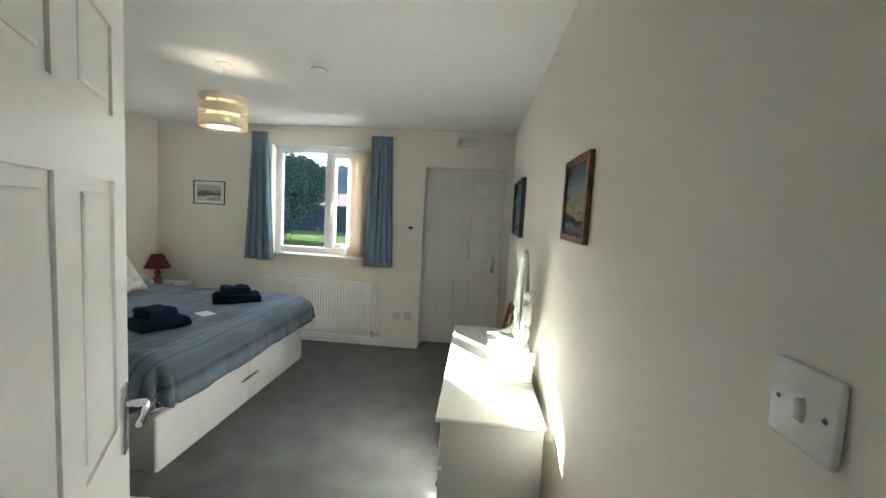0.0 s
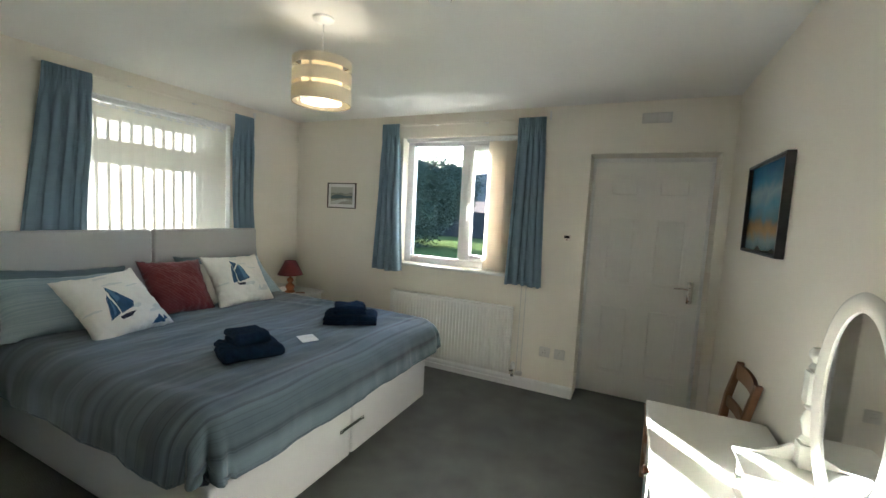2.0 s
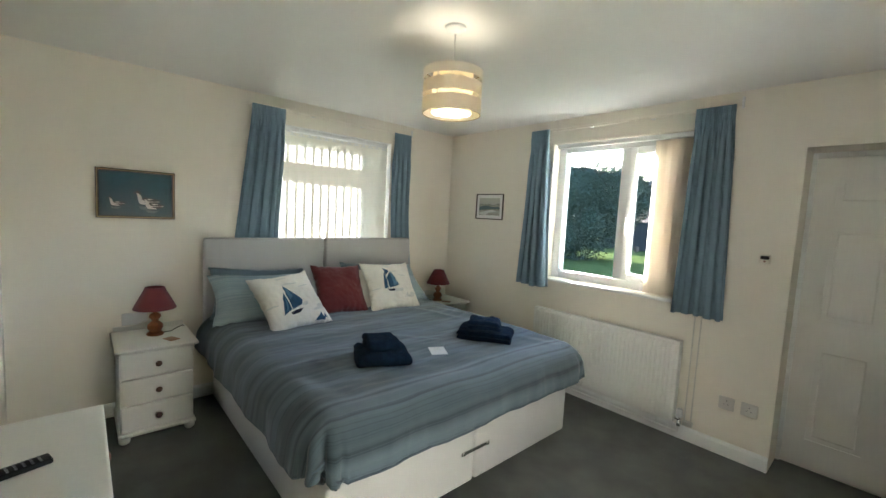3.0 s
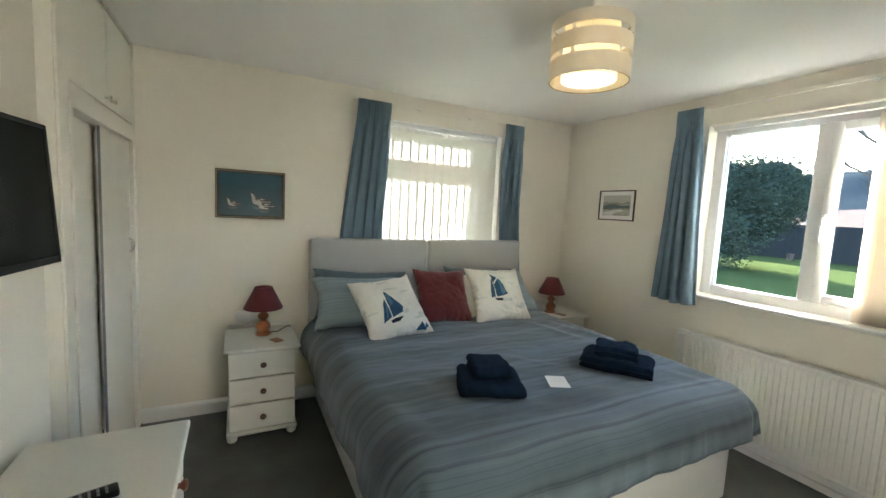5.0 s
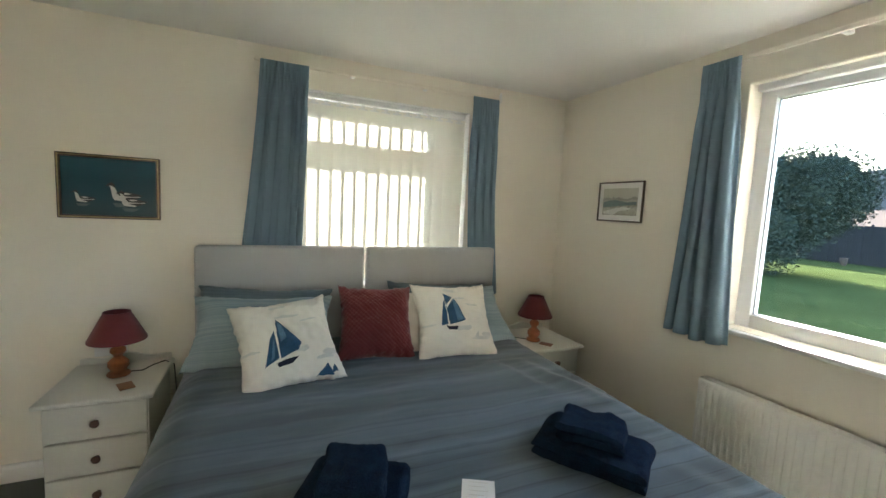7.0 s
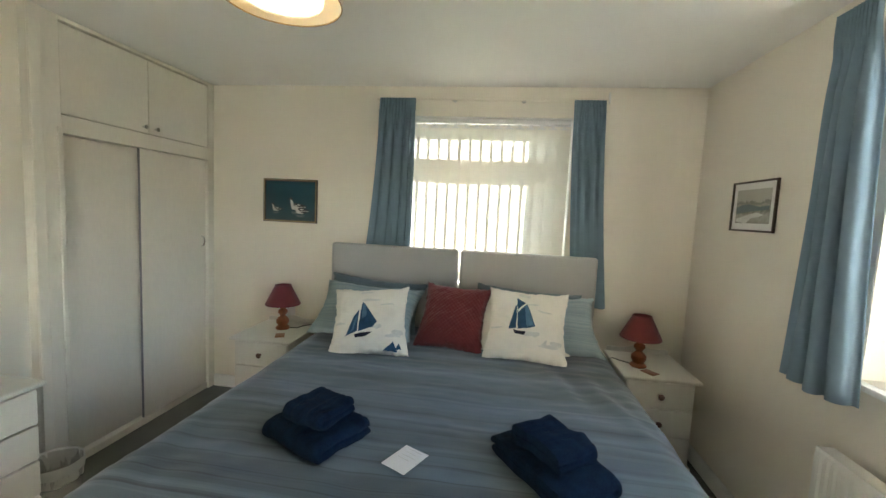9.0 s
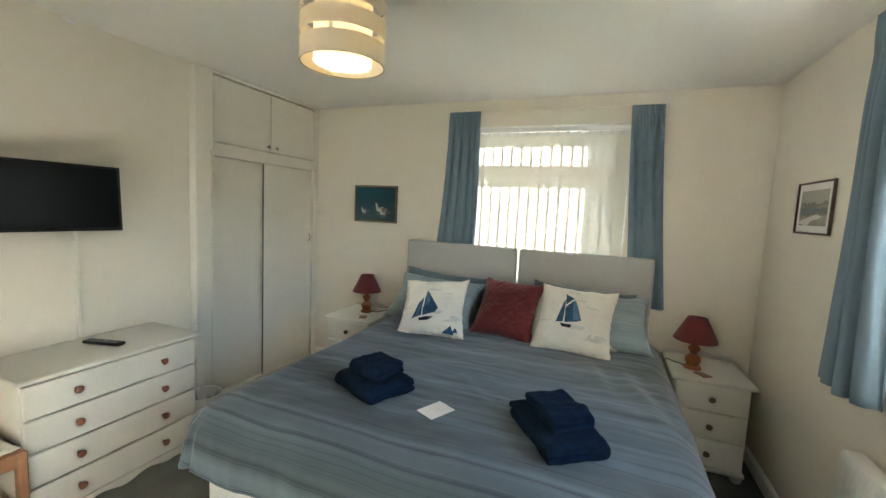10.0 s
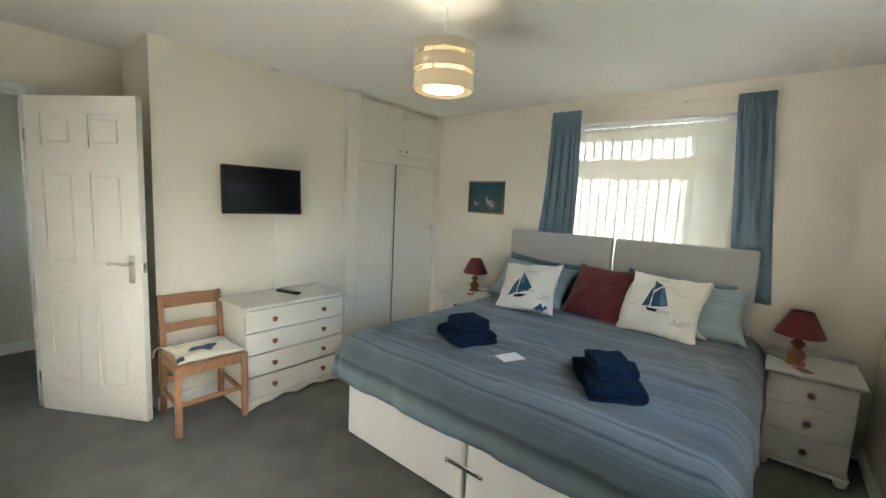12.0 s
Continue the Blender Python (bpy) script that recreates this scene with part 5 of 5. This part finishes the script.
def picture(name, m, w, h, fw, fd, mat_frame, sheet, label, mount=0.0, shapes=(), slip=None):
    """Local x across, z up from 0, front at -y; the wall is at y = 0."""
    c = thing(name, m, label, "picture")
    part("frame", bar_frame(-w / 2, w / 2, 0, h, fw, -fd, -0.001, 0.003), mat_frame, c, smooth=20)
    part("backing", bx((-w / 2 + fw, -fd * 0.4, fw), (w / 2 - fw, -0.002, h - fw), 0), M_PAPER if mount else mat_frame, c, smooth=0)
    k = fw + mount
    if slip:
        part("slip", bar_frame(-w / 2 + 0.005, w / 2 - 0.005, 0.005, h - 0.005, 0.007, -fd - 0.002, -fd + 0.004, 0.002), slip, c, "narrow gilt moulding", smooth=20)
    sh = part("image", bx((-w / 2 + k, -0.001, 0), (w / 2 - k, 0, h - 2 * k), 0), sheet, c, smooth=0)
    sh.matrix_basis = pose(0, -fd * 0.4 - 0.0015, k)
    for n_, (poly, mt) in enumerate(shapes):
        q = part("painted_shape", prism(poly, 0.0004, Matrix.Rotation(radians(90), 4, "X")), mt, c, smooth=0)
        q.matrix_basis = pose(0, -fd * 0.4 - 0.0022 - 0.00025 * n_, k)
    return c


M_INK = material("black paint", (0.012, 0.012, 0.014), 0.3, 0, 0.2, 30, 100, 0)
M_BIRD = material("white bird paint", (0.62, 0.62, 0.58), 0.3, 0, 0.2, 60, 200, 0)
M_REFL = material("grey water paint", (0.085, 0.125, 0.135), 0.3, 0, 0.3, 60, 200, 0)
TEAL = ramp_picture("teal water painting", [(0.0, (0.045, 0.085, 0.095)), (0.35, (0.03, 0.075, 0.095)), (0.7, (0.018, 0.065, 0.088)), (1.0, (0.02, 0.08, 0.11))], size=0.27, scale=14, mixin=0.25)


def bird(cx, cz, s):
    body = [(-0.045, 0.0), (-0.035, -0.018), (0.02, -0.024), (0.06, -0.008), (0.085, 0.004), (0.05, 0.012), (0.0, 0.014), (-0.03, 0.016)]
    neck = [(-0.045, 0.0), (-0.052, 0.05), (-0.06, 0.066), (-0.05, 0.078), (-0.036, 0.072), (-0.032, 0.05), (-0.02, 0.02)]
    cap = [(-0.052, 0.062), (-0.078, 0.056), (-0.06, 0.07), (-0.048, 0.08), (-0.034, 0.07), (-0.030, 0.045), (-0.038, 0.055)]
    wing = [(-0.026, 0.026), (0.02, 0.030), (0.06, 0.022), (0.098, 0.010), (0.05, 0.004), (-0.01, 0.006)]
    flash = [(-0.012, 0.022), (0.018, 0.025), (0.045, 0.019), (0.01, 0.013)]
    wing2 = [(-0.012, -0.004), (0.05, 0.001), (0.088, 0.002), (0.04, -0.018)]
    ref = [(-0.045, -0.034), (0.05, -0.034), (0.02, -0.055), (-0.03, -0.055)]
    return [(move(ref, cx, cz, s), M_REFL), (move(neck, cx, cz, s), M_BIRD), (move(body, cx, cz + 0.0001, s), M_BIRD), (move(cap, cx, cz, s), M_INK), (move(wing, cx, cz, s), M_INK), (move(flash, cx, cz, s), M_BIRD), (move(wing2, cx, cz, s), M_INK)]


picture("picture", pose(0.001, 0.693, 1.374, 0, 0, 90), 0.437, 0.329, 0.018, 0.018, M_FRAMED, TEAL, "dark and gilt framed painting of wading birds on teal water", 0.0, bird(0.050, 0.098, 0.95) + bird(-0.115, 0.078, 0.6) + bird(0.085, 0.068, 0.8), M_GOLD)
SKETCH = ramp_picture("grey harbour engraving", [(0.0, (0.36, 0.35, 0.30)), (0.2, (0.50, 0.49, 0.43)), (0.38, (0.22, 0.22, 0.19)), (0.5, (0.42, 0.41, 0.35)), (0.62, (0.26, 0.26, 0.23)), (0.7, (0.5, 0.49, 0.43)), (1.0, (0.52, 0.51, 0.45))], size=0.17, scale=22, mixin=0.5)
picture("picture", pose(0.628, F - 0.001, 1.484), 0.375, 0.265, 0.010, 0.015, M_FRAMED, SKETCH, "small dark framed engraving of a harbour with a white mount", 0.034, [([(-0.137, 0.05), (-0.137, 0.085), (-0.08, 0.098), (-0.03, 0.10), (0.06, 0.085), (0.137, 0.09), (0.137, 0.07), (0.0, 0.062)], M_REFL), ([(-0.05, 0.0), (0.0, 0.028), (0.06, 0.034), (0.10, 0.045), (0.04, 0.056), (-0.02, 0.047), (-0.137, 0.022), (-0.137, 0.008)], M_BIRD)])
BEACH = ramp_picture("beach oil painting", [(0.0, (0.035, 0.085, 0.115)), (0.16, (0.07, 0.13, 0.16)), (0.24, (0.15, 0.16, 0.15)), (0.34, (0.22, 0.17, 0.12)), (0.46, (0.12, 0.13, 0.08)), (0.56, (0.17, 0.23, 0.25)), (0.66, (0.25, 0.31, 0.32)), (0.76, (0.13, 0.20, 0.24)), (0.88, (0.07, 0.14, 0.18)), (1.0, (0.045, 0.10, 0.15))], size=0.248, scale=9, mixin=0.36)
M_DUNE = material("green dune paint", (0.085, 0.115, 0.052), 0.3, 0, 0.6, 25, 120, 0.3, 0.001)
M_SAND = material("brown sand paint", (0.25, 0.19, 0.13), 0.3, 0, 0.45, 30, 120, 0.3, 0.001)
picture("picture", pose(W - 0.001, 0.669, 1.445, 0, 0, -90), 0.352, 0.298, 0.025, 0.019, M_FRAMEB, BEACH, "brown framed oil painting of a beach and dunes", 0.0, [([(-0.145, 0.091), (-0.145, 0.120), (-0.099, 0.129), (-0.054, 0.141), (0.000, 0.137), (0.054, 0.146), (0.099, 0.156), (0.145, 0.166), (0.145, 0.091), (0.038, 0.105), (-0.061, 0.096)], M_DUNE), ([(-0.145, 0.083), (-0.092, 0.101), (-0.023, 0.096), (0.038, 0.109), (0.092, 0.120), (0.145, 0.116), (0.145, 0.045), (0.099, 0.054), (0.054, 0.047), (0.000, 0.060), (-0.077, 0.071)], M_SAND), ([(-0.145, 0.016), (-0.099, 0.024), (-0.077, 0.036), (-0.115, 0.045), (-0.145, 0.039)], M_REFL), ([(0.050, 0.081), (0.061, 0.072), (0.096, 0.072), (0.111, 0.086), (0.084, 0.081)], M_INK)])
SHORE = ramp_picture("turquoise shore painting", [(0.0, (0.03, 0.11, 0.15)), (0.12, (0.16, 0.26, 0.29)), (0.22, (0.30, 0.21, 0.10)), (0.30, (0.20, 0.15, 0.06)), (0.36, (0.05, 0.15, 0.19)), (0.48, (0.04, 0.21, 0.33)), (0.66, (0.22, 0.42, 0.50)), (0.80, (0.05, 0.24, 0.38)), (1.0, (0.015, 0.14, 0.28))], size=0.43, scale=5, mixin=0.34)
picture("picture", pose(W - 0.001, 2.64, 1.368, 0, 0, -90), 0.63, 0.46, 0.014, 0.036, M_INK, SHORE, "black box framed painting of a turquoise shore")

# ---- small fixtures ----
def plate(name, m, w, h, label, category, rockers=0, mat=None):
    c = thing(name, m, label, category)
    part("face_plate", bx((-w / 2, -0.009, -h / 2), (w / 2, -0.0005, h / 2), 0.004, 3), mat or M_WHITEP, c)
    return c


sw = plate("light_switch", pose(W, -0.378, 1.343, 0, 0, -90), 0.086, 0.086, "white single light switch on the cream wall", "light switch")
part("rocker", prism([(-0.006, -0.013), (0.006, -0.013), (0.006, 0.013), (-0.006, 0.013)], 0.006, Matrix.Translation((0, -0.0085, 0)) @ Matrix.Rotation(radians(98), 4, "X"), 0.001), M_WHITEP, sw)
for s in (-1, 1):
    part("screw", lathe([(0, 0), (0.003, 0), (0.0026, 0.0012), (0, 0.0014)], 12), M_GREYP, sw).matrix_basis = pose(s * 0.030, -0.009, 0, 90)
for x in (2.843, 2.967):
    so = plate("wall_socket", pose(x, F, 0.358), 0.088, 0.086, "pale grey single wall socket low on the wall", "socket", mat=M_SOCKET)
    for a, b, w_, h_ in ((0, 0.016, 0.003, 0.008), (-0.011, -0.006, 0.007, 0.003), (0.011, -0.006, 0.007, 0.003)):
        part("slot", bx((a - w_ / 2, -0.0096, b - h_ / 2), (a + w_ / 2, -0.0085, b + h_ / 2), 0), M_DARK, so, smooth=0)
ts = thing("thermostat", pose(2.956, F, 1.337), "tiny white wall sensor with a dark window", "thermostat")
part("case", bx((-0.026, -0.018, -0.028), (0.026, -0.0005, 0.028), 0.004), M_WALL, ts)
part("display", bx((-0.022, -0.0195, 0.0), (0.022, -0.017, 0.022), 0.001), M_BLACK, ts)
part("dial", lathe([(0, 0), (0.006, 0), (0.006, 0.004), (0, 0.005)], 12), M_KNOB, ts).matrix_basis = pose(0, -0.018, -0.012, 90)
vt = thing("air_vent", pose(3.53, F, 2.272), "cream painted louvred air vent above the recessed door", "air vent")
part("frame", bar_frame(-0.10, 0.10, -0.038, 0.038, 0.010, -0.010, -0.0005, 0.002), M_SOCKET, vt, smooth=20)
for k in range(6):
    part("slat", turn_x(bx((-0.09, -0.007, -0.005), (0.09, -0.004, 0.005), 0), 30, (0, -0.005, 0)), M_SOCKET, vt, smooth=0).location = (0, -0.001, -0.025 + k * 0.010)
part("divider", bx((-0.004, -0.0105, -0.028), (0.004, -0.001, 0.028), 0), M_SOCKET, vt, smooth=0)
sm = thing("smoke_alarm", pose(2.635, 1.745, H), "round white smoke alarm on the ceiling", "smoke alarm")
part("base", lathe([(0, 0), (0.052, 0), (0.055, -0.006), (0.054, -0.014), (0, -0.014)], 36), M_WHITEP, sm)
part("cover", lathe([(0.045, -0.014), (0.050, -0.018), (0.047, -0.030), (0.030, -0.037), (0.012, -0.038), (0.010, -0.035), (0, -0.035)], 36), M_WHITEP, sm)
part("grille", lathe([(0.0475, -0.0225), (0.0502, -0.0215), (0.0502, -0.0245), (0.0475, -0.0255)], 36), M_GREYP, sm)

# ---- pendant lamp ----
PX, PY = 2.004, 1.750
pd = thing("pendant_lamp", pose(PX, PY, 0), "cream banded drum pendant lamp, switched on", "pendant lamp")
part("ceiling_rose", lathe([(0, H - 0.0005), (0.052, H - 0.0005), (0.050, H - 0.010), (0.034, H - 0.022), (0.014, H - 0.028), (0, H - 0.03)], 32), M_WHITEP, pd)
part("cord", tube([(0, 0, H - 0.03), (0, 0, 2.175)], 0.0035, 8), M_WHITEP, pd)
part("lamp_holder", lathe([(0, 2.20), (0.010, 2.20), (0.016, 2.19), (0.017, 2.15), (0, 2.15)], 18), M_WHITEP, pd)
RO = 0.142
for z0, z1 in ((1.993, 2.060), (2.078, 2.136), (2.154, 2.196)):
    part("shade_band", lathe([(RO - 0.0015, z0), (RO, z0), (RO, z1), (RO - 0.0015, z1), (RO - 0.0015, z0)], 56), M_DRUM, pd, "cream textured fabric band")
part("inner_shade", lathe([(0.096, 1.998), (0.0972, 1.998), (0.0972, 2.190), (0.096, 2.190), (0.096, 1.998)], 48), M_SHEER, pd)
part("diffuser", lathe([(0, 2.002), (0.0945, 2.002), (0.0945, 2.006), (0, 2.006)], 48), M_BULB, pd, "glowing frosted disc")
for z in (1.9925, 2.1935):
    part("ring", lathe([(RO - 0.004, z), (RO - 0.001, z), (RO - 0.001, z + 0.003), (RO - 0.004, z + 0.003), (RO - 0.004, z)], 48), M_GOLD, pd)
for k in range(4):
    part("rib", bx((RO - 0.0035, -0.006, 1.994), (RO - 0.0018, 0.006, 2.195), 0), M_DRUM, pd, smooth=0).matrix_basis = pose(0, 0, 0, 0, 0, 20 + 90 * k)
    part("spoke", bx((0.012, -0.0012, 2.158), (RO - 0.003, 0.0012, 2.161), 0), M_CHROME, pd, smooth=0).matrix_basis = pose(0, 0, 0, 0, 0, 45 + 90 * k)
_pl = bpy.data.lights.new("pendant_bulb", "POINT")
_pl.energy, _pl.shadow_soft_size, _pl.color = 0.020, 0.055, (1.0, 0.92, 0.79)
new("pendant_bulb", _pl).location = (PX, PY, 2.085)

# small clear waste bin in the corner beside the chest
M_CLEAR = translucent("cloudy clear plastic", (0.75, 0.74, 0.70), 0.25, 0.3, 0)
_nt = M_CLEAR.node_tree
_tr, _mx = _nt.nodes.new("ShaderNodeBsdfTransparent"), _nt.nodes.new("ShaderNodeMixShader")
_old = _nt.nodes["Material Output"].inputs["Surface"].links[0].from_socket
_mx.inputs[0].default_value = 0.72
_nt.links.new(_old, _mx.inputs[1])
_nt.links.new(_tr.outputs[0], _mx.inputs[2])
_nt.links.new(_mx.outputs[0], _nt.nodes["Material Output"].inputs["Surface"])
bn = thing("waste_bin", pose(1.388, 0.265, 0.002), "small cloudy clear plastic waste bin with a liner, on the carpet", "waste bin")
part("bucket", lathe([(0, 0), (0.085, 0), (0.088, 0.004), (0.108, 0.235), (0.105, 0.235), (0.085, 0.008), (0, 0.006)], 32), M_CLEAR, bn)
bm = lathe([(0.102, 0.15), (0.106, 0.236), (0.110, 0.244), (0.114, 0.236), (0.113, 0.205), (0.112, 0.195)], 48)
for v in bm.verts:
    v.co += Vector((v.co.x, v.co.y, 0)) * 0.06 * noise.noise((v.co.x * 40, v.co.y * 40, v.co.z * 12)) + Vector((0, 0, 0.012 * noise.noise((v.co.x * 25, v.co.y * 25, 3)) if v.co.z < 0.2 else 0))
M_LINER = translucent("thin white bag", (0.75, 0.75, 0.72), 0.4, 0.4, 0)
part("liner", bm, M_LINER, bn, "crumpled translucent bag folded over the rim", smooth=80)
solid("wall_socket", bx((1.32, 0.0005, 0.13), (1.405, 0.010, 0.215), 0.004), M_WHITEP, "white wall socket low beside the wardrobe", "socket")

# ---- garden ----
GZ = -0.20
# added out of view: neutral ground so the lawn doesn't tint the blind
structure("pavement", bx((-4.5, -3.0, GZ - 0.1), (-0.301, 3.6, GZ + 0.03), 0.01), M_PATH, "unseen concrete ground added to keep green bounce off the blind", "pavement")
rnd = random.Random(5)
bm = bmesh.new()
for a, b, c_, d in ((-600, -600, 600, 600),):
    bm.faces.new([bm.verts.new(p_) for p_ in ((a, b, GZ), (c_, b, GZ), (c_, d, GZ), (a, d, GZ))])
structure("ground", bm, M_GRASS, "green lawn running out to the field", "ground")


def foliage(count, place, size, seed):
    """Many small bent leaves: place(rnd) gives a point."""
    r = random.Random(seed)
    verts, faces = [], []
    for k in range(count):
        p_ = Vector(place(r))
        q = Euler((r.uniform(-1.2, 1.2), r.uniform(-1.2, 1.2), r.uniform(0, 6.28))).to_matrix()
        s = size * r.uniform(0.6, 1.4)
        base = len(verts)
        for u, v, w_ in ((0, -1, 0), (0.45, 0, 0.12), (0, 1, 0), (-0.45, 0, 0.12)):
            verts.append(p_ + q @ Vector((u * s, v * s, w_ * s)))
        faces.append((base, base + 1, base + 2, base + 3))
    me = bpy.data.meshes.new("crown")
    me.from_pydata(verts, [], faces)
    return me


def bush(name, x, y, rx, h, count, leaf, seed, label):
    c = thing(name, pose(x, y, GZ), label, "shrub")
    r0 = random.Random(seed)
    lobes = [(r0.uniform(-0.6, 0.6) * rx, r0.uniform(-0.6, 0.6) * rx, h * r0.uniform(0.25, 0.72), rx * r0.uniform(0.35, 0.62)) for _ in range(16)]

    def place(r):
        lx, ly, lz, lr = r.choice(lobes)
        v = Vector((r.gauss(0, 1), r.gauss(0, 1), r.gauss(0, 1))).normalized() * lr * r.uniform(0.5, 1.16)
        return lx + v.x, ly + v.y, max(0.05, lz + v.z * 0.9)

    me = foliage(count, place, leaf, seed)
    me.materials.append(M_LEAF)
    o = new("crown", me)
    o.parent = c
    part("trunk", join(*[tube([(0, 0, 0), (lx * 0.5, ly * 0.5, lz * 0.6), (lx, ly, lz)], [0.10, 0.06, 0.02], 7) for lx, ly, lz, _ in lobes[:8]]), M_BARK, c)
    core = [part("inner_mass", lathe([(0, -lr * 0.62)] + [(lr * 0.62 * math.cos(a * 0.4 - 1.4), lr * 0.62 * math.sin(a * 0.4 - 1.4)) for a in range(8)] + [(0, lr * 0.62)], 9, (lx, ly, lz)), M_LEAF, c) for lx, ly, lz, lr in lobes]
    return c


bush("evergreen_shrub", -7.4, 19.0, 3.3, 5.0, 95000, 0.062, 3, "large dark evergreen shrub on the lawn")
bush("evergreen_shrub", -13.8, 21.0, 3.2, 3.6, 30000, 0.075, 9, "large dark evergreen shrub behind the lawn")
fence = thing("garden_fence", pose(-9, 27.5, GZ), "dark stained close boarded fence beyond the lawn", "fence")
BOARD = mesh_of(bx((0, 0, 0), (0.165, 0.02, 1.86), 0.004, 1), "board", M_FENCE)
for k in range(140):
    o = new("board", BOARD)
    o.parent = fence
    o.location = (-6 + k * 0.152, 0.021 * (k % 2), 0)
for k in range(9):
    part("post", bx((-6 + k * 2.66, 0.042, 0), (-5.9 + k * 2.66, 0.134, 1.95), 0.01), M_FENCE, fence)


def hill(name, y0, y1, z0, z1, rough_, mat, label, seed):
    bm = bmesh.new()
    n, rows_ = 90, 10
    grid = []
    for r in range(rows_ + 1):
        v = r / rows_
        grid.append([bm.verts.new((-160 + 320 * k / n, y0 + (y1 - y0) * v, z0 + (z1 - z0) * v + rough_ * v * (noise.noise((k * 0.35, v * 2, seed)) + 0.5 * noise.noise((k * 1.3, v * 3, seed))))) for k in range(n + 1)])
    for a, b in zip(grid, grid[1:]):
        for k in range(n):
            bm.faces.new((a[k], a[k + 1], b[k + 1], b[k]))
    return structure(name, bm, mat, label, "backdrop", 60)


hill("backdrop", 34, 95, GZ - 0.05, 5.0, 0.4, M_FIELD, "pale stubble field rising behind the fence", 1)
hill("backdrop", 95, 135, 4.6, 16.0, 2.6, M_WOODS, "hazy line of winter woods on the rise", 2)


def limb(start, way, length, r, depth, out, rr):
    pts, rad_ = [Vector(start)], [r]
    d = Vector(way).normalized()
    n = 5
    for k in range(n):
        d = (d + Vector((rr.uniform(-0.22, 0.22), rr.uniform(-0.22, 0.22), rr.uniform(-0.06, 0.2)))).normalized()
        pts.append(pts[-1] + d * length / n)
        rad_.append(r * (1 - 0.55 * (k + 1) / n))
    out.append(tube(pts, rad_, 6 if depth > 1 else 4))
    if depth:
        for k in range(rr.randint(4, 5)):
            j = rr.randint(2, n)
            e = (d + Vector((rr.uniform(-1, 1), rr.uniform(-1, 1), rr.uniform(-0.35, 0.5)))).normalized()
            limb(pts[j], e, length * rr.uniform(0.45, 0.7), rad_[j] * 0.6, depth - 1, out, rr)


def bare_tree(x, y, h, seed, label, ways):
    c = thing("bare_tree", pose(x, y, GZ), label, "tree")
    rr = random.Random(seed)
    part("trunk", tube([(0, 0, 0), (0.06, 0.03, h * 0.2), (0.02, 0.05, h * 0.42)], [0.2, 0.16, 0.13], 9), M_BARK, c)
    for w_ in ways:
        out = []
        limb((0.02, 0.05, h * rr.uniform(0.33, 0.42)), w_, h * 0.55, 0.05, 3, out, rr)
        part("limb", join(*out), M_BARK, c)
    return c


bare_tree(1.1, 13.2, 5.6, 4, "leafless garden tree with spreading branches", ((-1.0, -0.1, 0.55), (-1.0, -0.25, 0.8), (-0.8, 0.05, 0.95), (-1.0, 0.3, 0.75), (-0.9, -0.4, 0.4), (-0.6, 0.2, 1.0), (0.6, 0.1, 0.9), (0.1, -0.2, 1.0)))
bare_tree(-5.6, 31.0, 5.0, 8, "slim leafless tree beyond the fence", ((-0.3, 0.1, 1.0), (0.4, 0.0, 1.0)))
pot = thing("garden_pot", pose(-7.2, 26.0, GZ), "pale stone garden pot on the lawn", "pot")
part("bowl", lathe([(0, 0), (0.10, 0), (0.11, 0.04), (0.15, 0.3), (0.17, 0.31), (0.16, 0.34), (0.12, 0.33), (0, 0.30)], 20), M_FIELD, pot)
